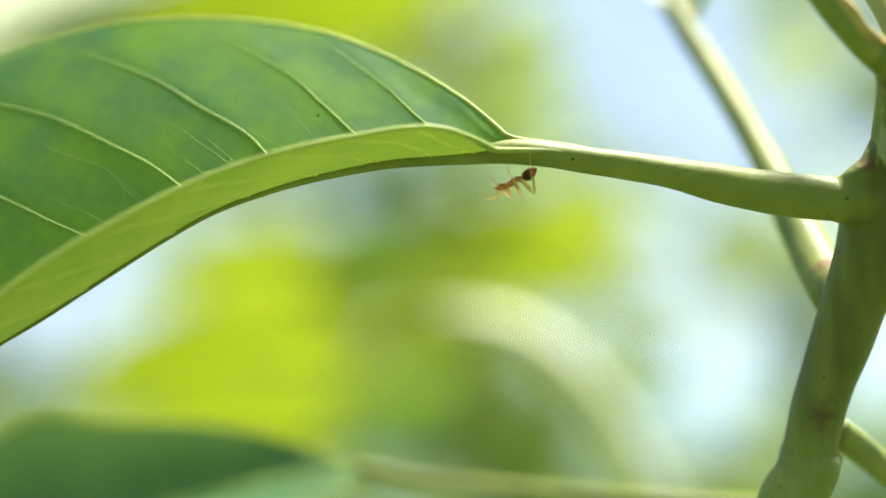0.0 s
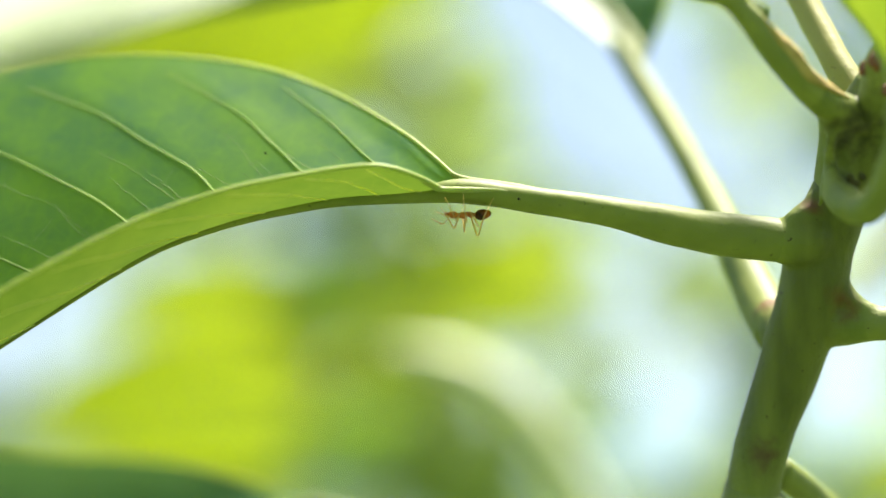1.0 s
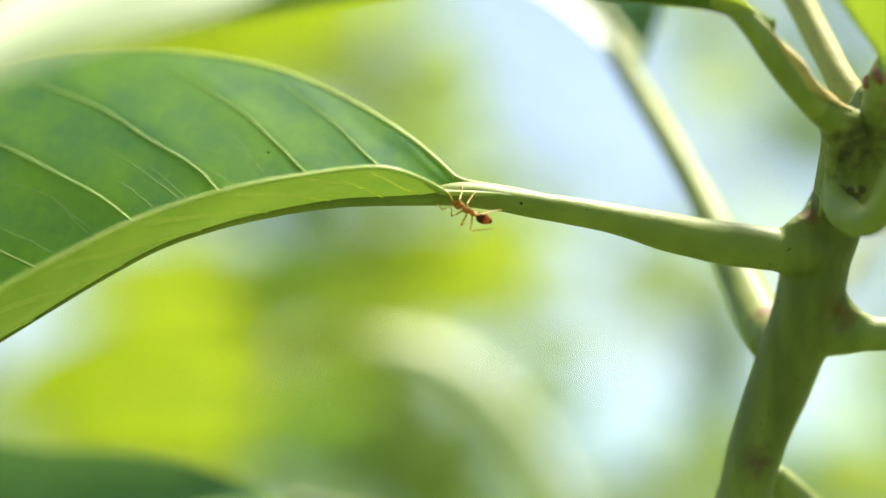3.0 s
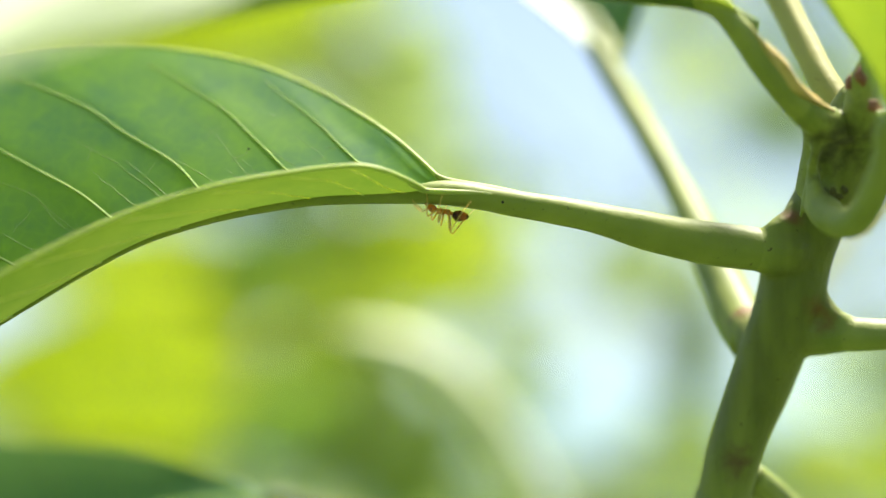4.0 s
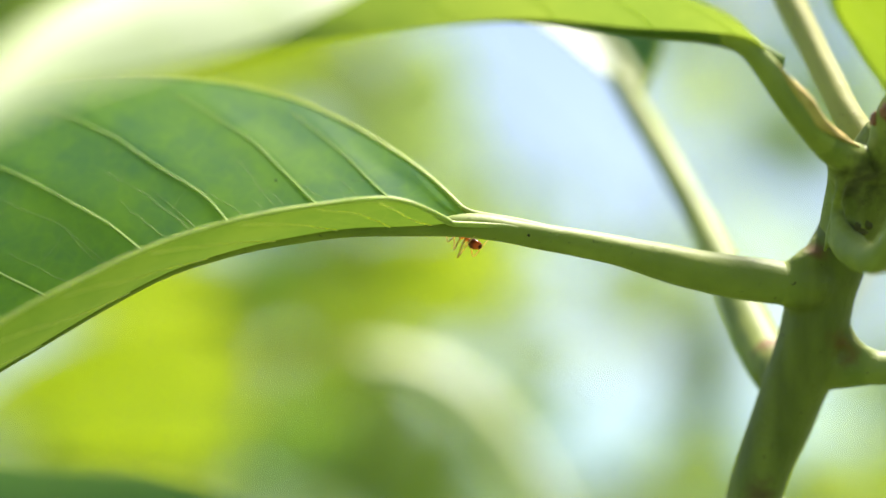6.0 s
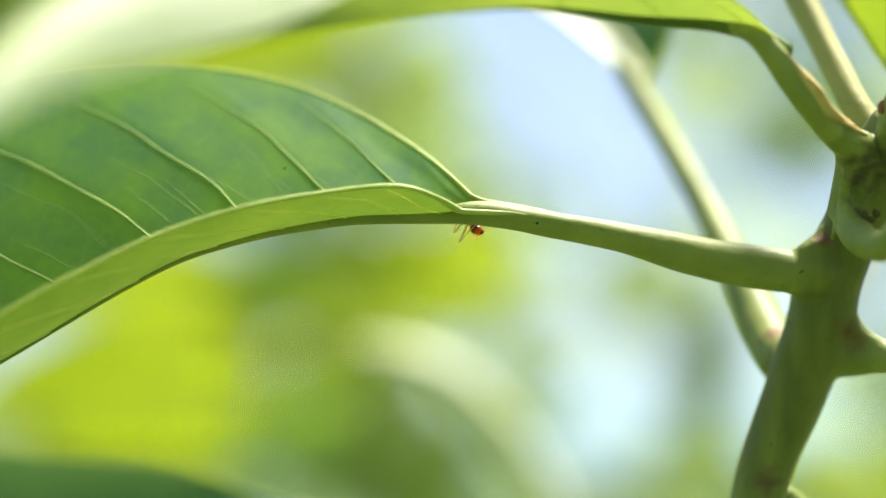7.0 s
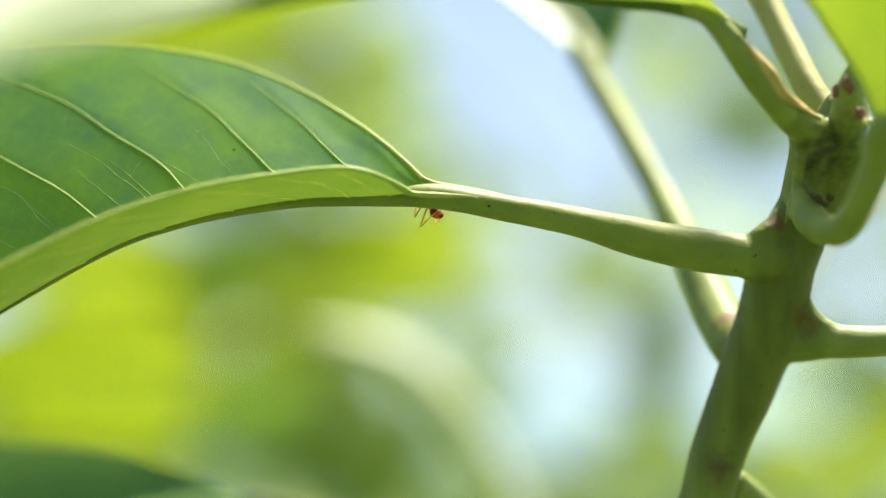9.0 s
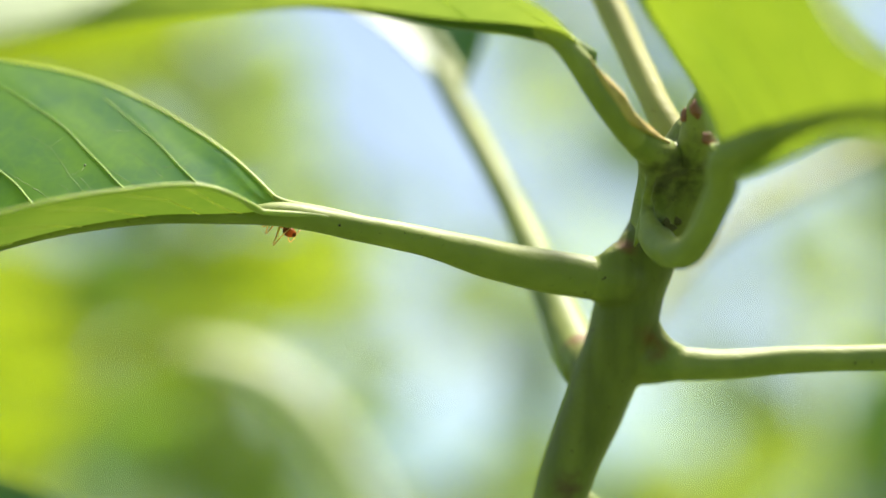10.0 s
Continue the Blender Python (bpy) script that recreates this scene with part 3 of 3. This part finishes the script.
# terminal bud with red scales, and buds in the crotch
part("bud", tube([(43.01, -7.08, 12.15, 1.9), (42.83, -8.52, 13.65, 2), (42.76, -10.02, 15.86, 1.5), (43.20, -11.09, 18.50, 0.75), (43.21, -11.98, 20.28, 0.4)], 30, 16, 0.25), STEM, sapling, "green terminal bud with red scales")
for k, (c, r, lean) in enumerate((((41.31, -10.35, 15.99), 0.55, 20), ((42.18, -11.66, 16.36), 0.66, -15), ((43.43, -11.79, 13.15), 0.66, -40), ((44.42, -12.34, 12.36), 0.6, -70), ((40.35, -6.4, 5.6), 0.45, 10), ((41.58, -6.51, 5.9), 0.4, -10), ((40.99, -6.29, 5.2), 0.5, 80))):
    bm = bmesh.new()
    bmesh.ops.create_icosphere(bm, subdivisions=3, radius=r)
    turn = Matrix.Rotation(radians(lean), 3, "Y")
    for v in bm.verts:
        v.co = v.co * (1 + 0.7 * noise.noise(v.co * 1.6 + Vector((k * 7, 0, 0))))
        v.co = turn @ Vector((v.co.x * 0.8, v.co.y * 0.45, v.co.z * 1.35)) + Vector(c)
    part("bud_scale", bm, BUD if k < 3 else PALE if k == 3 else JOINT, sapling, "reddish brown bud scale" if k < 3 else "pale bud tip" if k == 3 else "dark olive bud scale")

# hooked stalk on the near side, carrying the big leaf
part("leaf_stalk", tube([
    (39.68, -10.34, 1.90, 1.35), (40.48, -13.45, 1.05, 1.5), (41.21, -16.25, 1.75, 1.45), (41.89, -18.44, 3.70, 1.45), (42.58, -20.52, 6.10, 1.48), (42.28, -23.00, 8.13, 1.6), (43.40, -26.00, 8.67, 1.45), (45.08, -30.00, 9.11, 1.1)], 60, 20, 0.05), SHOOT, sapling, "hooked green leaf stalk")
big = Blade(
    [(42.28, -23.00, 8.13), (42.96, -25.00, 8.47), (44.31, -28.00, 8.96), (46.09, -32.00, 9.22), (48.73, -37.00, 9.05), (50.97, -44.00, 7.76), (53.90, -52.00, 5.49), (58.05, -60.00, 2.19)],
    [(42.18, -23.00, 9.05), (40.09, -22.00, 14.87), (36.47, -24.00, 19.05), (33.18, -28.00, 22.77), (34.00, -35.00, 27.34), (41.98, -46.00, 19.72), (45.40, -54.00, 9.80), (57.97, -60.00, 2.36)],
    [(42.66, -23.00, 7.33), (43.59, -24.00, 6.65), (44.83, -27.00, 6.62), (46.88, -31.00, 7.16), (49.72, -37.00, 7.73), (52.03, -45.00, 4.13), (54.84, -53.00, 2.01), (58.05, -60.00, 2.05)], (0, -0.4, 0.5), (0, -0.2, 0.2))
leaf(sapling, "leaf", big, LEAF_BROAD, [1.5, 1.15, 0.9, 0.6, 0.4, 0.2], 0.45, [(0.12 + 0.11 * i, sd, 0.1, 0.1) for i in range(7) for sd in (-1, 1)], "bright yellow-green leaf lit from behind", 80, 16, rib_material=SHOOT)

# stalk that leaves to the other side
part("leaf_stalk", tube([(40.07, 8.41, -5.90, 1.2), (42.42, 6.47, -6.40, 1.6), (44.34, 5.53, -6.76, 1.78), (49.08, 5.00, -6.69, 1.6), (56.23, 4.33, -5.94, 1.42), (66.19, 3.20, -5.44, 1.38), (77.03, 2.08, -4.96, 1.4), (92.09, 0.83, -3.88, 1.4)], 70, 20, 0.06), SHOOT, sapling, "green leaf stalk")
# low stalk
part("leaf_stalk", tube([(35.6, 14.27, -20.8, 1.6), (38.5, 18.58, -22.1, 1.7), (43.3, 27.07, -24.0, 1.5), (51.69, 40.03, -27.5, 1.4), (68.54, 57.74, -34.0, 1.4)], 30, 16, 0.04), SHOOT, sapling, "pale green leaf stalk")
# pale stalk far behind the crotch
part("leaf_stalk", tube([(63.47, 110.00, 16.38, 0.9), (69.12, 115.00, 24.87, 1.1), (74.96, 120.00, 32.27, 1.3), (85.68, 128.00, 40.36, 1.5), (99.56, 138.00, 48.96, 1.7), (119.21, 150.00, 60.94, 1.8), (142.55, 165.00, 74.68, 1.8)], 40, 14, 0.04), TAN_SHOOT, sapling, "pale whitish-green leaf stalk")

# ---- the low leaf behind ----
low = Blade(
    [(-16.19, 68.00, -21.24), (-21.38, 68.00, -21.12), (-29.56, 69.00, -21.81), (-38.46, 70.00, -23.77), (-48.68, 70.00, -26.19), (-64.01, 71.00, -31.22), (-83.89, 71.00, -38.87)],
    [(-16.47, 66.00, -21.75), (-21.22, 60.00, -23.71), (-28.48, 58.00, -26.11), (-36.72, 57.00, -29.14), (-46.55, 58.00, -32.09), (-61.85, 62.00, -35.77), (-83.59, 70.00, -39.16)],
    [(-16.55, 69.00, -20.36), (-22.72, 70.00, -17.87), (-31.13, 71.00, -15.11), (-39.18, 72.00, -13.61), (-49.70, 72.00, -13.31), (-67.00, 73.00, -14.80), (-84.08, 71.00, -38.29)], (0, -1, -0.5), (0, 0.6, 0.3))
leaf(sapling, "leaf", low, LEAF_DEEP, [1.0, 0.8, 0.6, 0.4, 0.2], 0.12, [(0.1 + 0.12 * i, sd, 0.1, 0.06) for i in range(7) for sd in (-1, 1)], "deep green leaf", 60, 12)
part("leaf_stalk", tube([(-18.11, 67.54, -19.55, 0.7), (-13.60, 66.80, -20.87, 0.9), (-6.14, 64.04, -22.34, 1), (8.23, 56.27, -24.24, 1.1), (24.38, 40.45, -26.75, 1.3), (34.02, 18.41, -28.89, 1.7)], 50, 14, 0.04), SHOOT, sapling, "pale green leaf stalk")

# ---- plants behind ----
behind = thing("shrub", (0, 0, 0), "yellow-green shrub behind with large sunlit leaves", "shrub")
part("stem", tube([(68.40, 1225.36, -4177.68, 9), (65.50, 492.53, -729.97, 7), (60.25, 354.95, -178.91, 5.5), (48.79, 297.69, -53.79, 4.5), (37.85, 268.12, -10.87, 4.2)], 40, 14, 0.05), STEM, behind)
part("leaf_stalk", tube([(36.91, 262.00, -11.75, 4.4), (30.53, 255.00, -1.09, 4.3), (23.65, 248.00, 8.69, 4.3), (15.69, 241.00, 17.0, 4.2), (7.72, 238.00, 23.0, 3.7), (-0.57, 237.00, 26.6, 2.7), (-11.60, 237.00, 29.0, 1.0)], 50, 16, 0.04), PALE, behind, "pale curved leaf stalk")
BRANCHES = [(-190, 340), (20, 100), (170, 260), (340, 340)]  # across, top
for x, top in BRANCHES:
    part("stem", tube([(x * 0.8, 1010, -1100, 8), (x, 990, -400, 5), (x + 6, 985, top - 300, 3), (x, 980, top, 1.5)], 30, 10, 0.05), STEM, behind)


def shrub_leaf(base, tip, across_way, width, material, seed):
    """A leaf of the shrub on a thin stalk from the nearest branch."""
    simple_leaf(behind, base, tip, across_way, width, material, 0.05, 0.1, 2.0, 7, seed=float(seed))
    x = min((b for b, top in BRANCHES if top > base[2] - 60), key=lambda b: abs(b - base[0]))
    fork = (x + 4, 986, base[2] - 50)
    mid = (base[0] * 0.6 + x * 0.4, base[1] * 0.5 + 493, base[2] - 12)
    part("leaf_stalk", tube([(*fork, 1.3), (*mid, 1.1), (*base, 1.2)], 14, 8), SHOOT, behind)


shrub_leaf((20, 870, 343), (-213, 830, 250), (0.1, -0.8, 1), 108, LEAF_LIME, 1)
shrub_leaf((42, 760, 236), (-12, 740, 206), (0, -0.8, 1), 30, LEAF_FAR, 3)
shrub_leaf((53, 800, 215), (-6, 780, 198), (0, -0.8, 1), 26, LEAF_FAR, 24)
shrub_leaf((18, 720, 161), (-33, 700, 134), (0, -0.8, 1), 24, LEAF_LIME, 25)
shrub_leaf((9, 640, 185), (-18, 620, 169), (0, -0.8, 1), 18, LEAF_FAR, 43)
shrub_leaf((-48, 640, 78), (-168, 600, 61), (0, -0.8, 1), 60, LEAF_LIME, 4)
shrub_leaf((-54, 600, 48), (-133, 580, 36), (0, -0.8, 1), 40, LEAF_LIME, 5)
shrub_leaf((-58, 740, 142), (-168, 720, 125), (0, -0.8, 1), 38, LEAF_LIME, 6)
shrub_leaf((-98, 690, 110), (-135, 680, 98), (0.2, -0.5, 1), 17, LEAF_DEEP, 7)
shrub_leaf((-102, 800, 142), (14, 780, 137), (0, -0.8, 1), 16, LEAF, 8)
shrub_leaf((-28, 780, 187), (-18, 760, 117), (1, -0.5, 0.1), 34, LEAF_YOUNG, 9)
shrub_leaf((-40, 720, 152), (-80, 710, 130), (0.4, -0.5, 1), 26, LEAF_DEEP, 10)
shrub_leaf((-14, 730, 149), (81, 710, 141), (0, -0.8, 1), 38, LEAF_LIME, 11)
shrub_leaf((-120, 820, 132), (92, 800, 128), (0, -0.8, 1), 36, LEAF_YOUNG, 12)
shrub_leaf((12, 680, 90), (-19, 660, 16), (1, -0.4, -0.4), 38, LEAF_LIME, 13)
shrub_leaf((-6, 690, 62), (-65, 670, 46), (0, -0.8, 1), 44, LEAF, 14)
shrub_leaf((27, 620, 66), (6, 600, -1), (1, -0.5, 0.1), 46, LEAF_LIME, 15)
shrub_leaf((133, 620, 117), (123, 600, 40), (1, -0.5, 0.1), 25, LEAF_LIME, 16)
shrub_leaf((112, 680, 56), (157, 660, 48), (0, -0.8, 1), 30, LEAF_YOUNG, 56)
shrub_leaf((143, 930, 290), (192, 910, 272), (0, -0.8, 1), 36, LEAF_FAR, 17)
shrub_leaf((150, 900, 222), (188, 880, 207), (0, -0.8, 1), 26, LEAF_FAR, 57)
shrub_leaf((98, 780, 157), (169, 760, 144), (0, -0.8, 1), 26, LEAF_YOUNG, 18)
shrub_leaf((89, 760, 36), (154, 740, 27), (0, -0.8, 1), 30, LEAF_YOUNG, 19)
shrub_leaf((226, 760, 53), (297, 740, 72), (0.2, -0.8, 1), 36, LEAF_LIME, 20)
shrub_leaf((358, 860, 148), (323, 840, 55), (1, -0.5, 0.1), 44, LEAF, 21)
shrub_leaf((315, 950, 221), (386, 930, 207), (0, -0.8, 1), 34, LEAF_FAR, 22)
shrub_leaf((311, 900, 165), (372, 880, 155), (0, -0.8, 1), 30, LEAF_FAR, 62)
shrub_leaf((14, 760, 107), (-64, 740, 89), (0, -0.8, 1), 32, LEAF_YOUNG, 23)
shrub_leaf((167, 700, 52), (232, 680, 39), (0, -0.8, 1), 34, LEAF_YOUNG, 63)


# far crowns with gaps of sky
RIGHT, UP, AHEAD = Vector((1, 0, 0)), Vector((0, -math.sin(radians(12)), math.cos(radians(12)))), Vector((0, math.cos(radians(12)), math.sin(radians(12))))


def far_foliage(name, depth, spread, count, size, gaps, material, seed, label, clear=0.93):
    """Loose foliage round a height, thinner where the sky shows through. gaps: (across, up, radius) in millimetres."""
    rnd = random.Random(seed)
    bm = bmesh.new()
    while count:
        x, z, y = rnd.uniform(-spread, spread), rnd.uniform(-spread * 0.6, spread * 0.6), depth * rnd.uniform(0.85, 1.2)
        k = y / depth
        hole = any((x / k - gx) ** 2 + ((z / k - gz) * 1.0) ** 2 < g * g for gx, gz, g in gaps)
        count -= 1
        if hole and rnd.random() < clear:
            continue
        c = RIGHT * x + UP * z + AHEAD * y
        way = Vector((rnd.gauss(0, 1), rnd.gauss(0, 0.6), rnd.gauss(-0.3, 0.7))).normalized()
        side = way.cross(Vector((rnd.gauss(0, 1), rnd.gauss(0, 1), rnd.gauss(0, 1)))).normalized()
        up = side.cross(way)
        long, wide = size * rnd.uniform(0.7, 1.3), size * rnd.uniform(0.2, 0.3)
        rows = []
        for i in range(5):
            s = i / 4
            m = c + way * long * (s - 0.5) - up * long * 0.25 * (s - 0.3) ** 2
            h = wide * (0.03, 0.8, 1.0, 0.7, 0.02)[i]
            rows.append([bm.verts.new(m - side * h + up * h * 0.3), bm.verts.new(m), bm.verts.new(m + side * h + up * h * 0.3)])
        for p, q in zip(rows, rows[1:]):
            bm.faces.new((p[0], p[1], q[1], q[0]))
            bm.faces.new((p[1], p[2], q[2], q[1]))
    for k in range(10):
        x = (k - 4.5) / 4.5 * spread
        if k not in (4, 5, 6):
            tube([(x * 0.9, depth, -1100, 9), (x * 0.95, depth * 1.02, -500, 7), (x, depth, 0, 5), (x * 1.1, depth, spread * 0.5, 2)], 12, 7, 0.2, bm)
    return tagged(part(name, bm, material), label, "foliage", kind="stuff")


GAPS = [(135, 110, 85), (170, -110, 60), (300, -130, 70), (-40, 30, 40), (30, 200, 90), (330, 30, 60), (240, 20, 60), (-290, -45, 70), (400, -10, 90)]
far_foliage("foliage", 1300, 900, 1800, 95, GAPS, LEAF_FAR, 5, "far yellow-green leaves with sky between them", 0.92)

# unseen bushes added all round behind the viewer to hold off front skylight
rnd = random.Random(21)
bm = bmesh.new()
for k in range(1300):
    turn_by, far, high = radians(rnd.uniform(-118, 118)), rnd.uniform(900, 1300), rnd.uniform(-1050, 800)
    c = Vector((math.sin(turn_by) * far, -200 - math.cos(turn_by) * far, high))
    way = Vector((rnd.gauss(0, 1), rnd.gauss(0, 1), rnd.gauss(-0.4, 0.7))).normalized()
    side = way.cross(Vector((rnd.gauss(0, 1), rnd.gauss(0, 1), rnd.gauss(0, 1)))).normalized()
    long, wide = rnd.uniform(80, 150), rnd.uniform(24, 40)
    rows = []
    for i in range(5):
        m = c + way * long * (i / 4 - 0.5) - Vector((0, 0, 1)) * long * 0.25 * (i / 4 - 0.3) ** 2
        h = wide * (0.03, 0.8, 1.0, 0.7, 0.02)[i]
        rows.append([bm.verts.new(m - side * h), bm.verts.new(m - side.cross(way) * h * 0.3), bm.verts.new(m + side * h)])
    for p, q in zip(rows, rows[1:]):
        bm.faces.new((p[0], p[1], q[1], q[0]))
        bm.faces.new((p[1], p[2], q[2], q[1]))
for k in range(22):
    turn_by = radians(-113 + k * 10.8)
    x, y = math.sin(turn_by) * 1080, -200 - math.cos(turn_by) * 1080
    tube([(x, y, -1100, 14), (x * 1.04, y, -400, 11), (x * 0.97, y * 1.02, 200, 8), (x, y, 780, 3)], 12, 7, 0.2, bm)
tagged(part("foliage", bm, LEAF_FAR), "yellow-green leaves of unseen bushes added to block skylight", "foliage", kind="stuff")

# ---- the ant ----
AMBER = body_material("amber_shell", (0.56, 0.235, 0.065), (0.83, 0.43, 0.14), 0.28, 0.7)
# the last colour stands in for light shining through the gaster's rear
GASTER = body_material("brown_shell", (0.05, 0.024, 0.014), (0.2, 0.07, 0.03), 0.2, 0.65, (0.85, 0.27, 0.075))
LIMB = body_material("pale_limb", (0.7, 0.48, 0.18), (0.85, 0.66, 0.30), 0.35, 0.5)
ant = thing("ant", (0, 0, 0), "amber ant with a brown gaster on a leaf stalk", "ant")


def ball(centre, radii, lean=0.0, bumps=0.05, fine=3):
    bm = bmesh.new()
    bmesh.ops.create_icosphere(bm, subdivisions=fine, radius=1)
    turn = Matrix.Rotation(radians(lean), 3, "Y")
    for v in bm.verts:
        taper = 1 - 0.22 * v.co.x * (1 if centre[0] > 1 else -1 if centre[0] < -1 else 0)
        v.co = Vector((v.co.x, v.co.y * taper, v.co.z * taper)) * (1 + bumps * noise.noise(v.co * 2.0))
        v.co = turn @ Vector((v.co.x * radii[0], v.co.y * radii[1], v.co.z * radii[2])) + Vector(centre)
    return bm


part("gaster", ball((-1.55, 0, 0.12), (0.78, 0.5, 0.5), -8), GASTER, ant, "glossy dark brown gaster, backlight painted amber on its rear")
part("waist", tube([(-0.95, 0, -0.02, 0.1), (-0.78, 0, 0.1, 0.2), (-0.6, 0, -0.02, 0.1)], 12, 12), AMBER, ant)
part("thorax", tube([(-0.66, 0, 0.0, 0.12), (-0.42, 0, 0.06, 0.29), (-0.1, 0, 0.0, 0.22), (0.3, 0, 0.12, 0.31), (0.66, 0, 0.06, 0.2), (0.86, 0, 0.02, 0.1)], 30, 16, 0.1), AMBER, ant)
head = part("head", ball((1.28, 0, 0.0), (0.5, 0.36, 0.33), 14), AMBER, ant)
for side in (-1, 1):
    part("eye", ball((1.22, side * 0.31, 0.12), (0.1, 0.06, 0.09), 0, 0), EYE, head)
    part("mandible", tube([(1.68, side * 0.17, -0.1, 0.09), (1.86, side * 0.18, -0.17, 0.07), (1.98, side * 0.03, -0.2, 0.02)], 10, 8), AMBER, head)
LEGS, FEELERS = [], []
for side in (-1, 1):
    for root, knee, ankle, foot in (
            ((0.52, 0.16, -0.1), (1.0, 0.75, 0.8), (1.45, 0.95, -0.45), (1.75, 1.0, -1.05)),
            ((0.12, 0.2, -0.12), (0.1, 0.95, 1.05), (0.15, 1.25, -0.3), (0.1, 1.35, -1.1)),
            ((-0.34, 0.18, -0.1), (-0.95, 0.8, 1.45), (-1.6, 1.0, -0.2), (-2.05, 1.1, -1.1))):
        r = Vector((root[0], root[1] * side, root[2]))
        pts = [Vector((p[0], p[1] * side, p[2])) - r for p in (root, knee, ankle, foot)]
        limb = part("leg", tube([(*pts[0], 0.06), (*pts[0].lerp(pts[1], 0.5), 0.07), (*pts[1], 0.05), (*pts[1].lerp(pts[2], 0.5), 0.05), (*pts[2], 0.034), (*pts[3], 0.024)], 36, 8), LIMB, ant, "slender amber leg")
        limb.data.transform(Matrix.Scale(1.2, 4))
        limb.location = r * MM
        LEGS.append((limb, r))
    r = Vector((1.6, side * 0.14, 0.12))
    pts = [Vector(p) for p in ((0, 0, 0), (0.35, side * 0.5, 0.25), (0.6, side * 0.85, 0.3), (1.15, side * 0.9, 0.0), (1.6, side * 0.85, -0.25))]
    limb = part("antenna", tube([(*p, w) for p, w in zip(pts, (0.045, 0.045, 0.05, 0.045, 0.04))], 30, 8), LIMB, ant, "elbowed amber antenna")
    limb.location = r * MM
    FEELERS.append((limb, r))


GROWN = 1.1
for piece in list(ant.children) + list(head.children):
    piece.data.transform(Matrix.Scale(GROWN, 4))
    piece.location *= GROWN


def stance(place, ahead, back):
    """The ant's pose: where its thorax is, the way its head points and the way its back faces, each across, up and away."""
    x = (RIGHT * ahead[0] + UP * ahead[1] + AHEAD * ahead[2]).normalized()
    z = RIGHT * back[0] + UP * back[1] + AHEAD * back[2]
    z = (z - x * z.dot(x)).normalized()
    y = z.cross(x)
    m = Matrix((x, y, z)).transposed().to_4x4()
    return Matrix.Translation(Vector(place) * MM) @ m


def motions():
    """The ant hangs below the stalk, climbs its near side, drops back and creeps round to the far side."""
    rows = [
        (0.0, (1.72, -1.19, 2.77), (-0.89, -0.46, 0.0), (0.4, -0.85, -0.25)),
        (0.2, (1.93, -1.19, 2.69), (-0.89, -0.45, 0.0), (0.4, -0.85, -0.25)),
        (0.5, (2.21, -1.20, 2.75), (-0.87, -0.5, 0.0), (0.4, -0.85, -0.25)),
        (0.8, (2.46, -1.32, 2.82), (-0.97, -0.2, -0.1), (0.15, -0.9, -0.35)),
        (1.0, (2.35, -1.37, 3.31), (-1, -0.05, -0.1), (0, -0.9, -0.4)),
        (1.5, (1.72, -1.48, 3.38), (-1, -0.03, -0.1), (0, -0.85, -0.5)),
        (2.0, (1.90, -1.70, 3.52), (-1, 0.12, -0.1), (0, -0.75, -0.65)),
        (2.3, (2.87, -2.41, 2.57), (-0.88, 0.38, 0.1), (-0.1, -0.5, -0.85)),
        (2.5, (2.15, -3.02, 4.18), (-0.72, 0.5, 0.22), (-0.1, -0.25, -0.95)),
        (2.7, (1.91, -3.01, 4.28), (-0.76, 0.46, 0.22), (0, -0.2, -0.97)),
        (3.2, (2.65, -2.35, 3.37), (-0.88, 0.35, 0.2), (0, -0.7, -0.7)),
        (3.8, (1.68, -1.38, 4.01), (-0.97, 0.15, 0.2), (0, -0.97, -0.2)),
        (4.0, (1.83, -1.28, 3.84), (-0.95, 0.2, 0.25), (0, -0.97, -0.15)),
        (4.5, (1.65, -0.99, 4.19), (-0.88, 0.28, 0.4), (0, -1, -0.05)),
        (5.0, (1.63, -0.70, 4.04), (-0.82, 0.32, 0.5), (0, -1, 0.05)),
        (5.5, (1.87, 1.10, 4.96), (-0.68, 0.4, 0.6), (0, -1, 0.1)),
        (5.7, (1.70, 1.15, 4.98), (-0.68, 0.4, 0.6), (0, -1, 0.1)),
        (6.8, (0.26, 1.44, 5.84), (-0.62, 0.5, 0.6), (0, -1, 0.2)),
        (7.0, (0.68, 1.44, 5.58), (-0.62, 0.5, 0.6), (0, -1, 0.2)),
        (7.5, (1.09, 1.44, 5.36), (-0.62, 0.5, 0.6), (0, -1, 0.2)),
        (8.0, (1.15, 1.44, 5.27), (-0.62, 0.5, 0.6), (0, -1, 0.2)),
        (8.5, (1.48, 1.44, 5.49), (-0.62, 0.5, 0.6), (0, -1, 0.2)),
        (9.0, (1.50, 1.44, 5.54), (-0.62, 0.5, 0.6), (0, -1, 0.2)),
        (9.5, (1.57, 1.44, 5.38), (-0.62, 0.5, 0.6), (0, -1, 0.2)),
        (10.0, (1.73, 1.44, 5.54), (-0.62, 0.5, 0.6), (0, -1, 0.2)),
    ]
    walk(ant, [(t, stance(place, way, back)) for t, place, way, back in rows])
    rnd = random.Random(11)
    for n, (limb, root) in enumerate(LEGS + FEELERS):
        reach = 9 if n < 6 else 16
        steps = []
        for k in range(21):
            swing, lift = rnd.uniform(-reach, reach), rnd.uniform(-reach, reach) * 0.6
            steps.append((k * 0.5, pose(*(root * GROWN * MM), lift * 0.5, lift, swing)))
        walk(limb, steps)


motions()
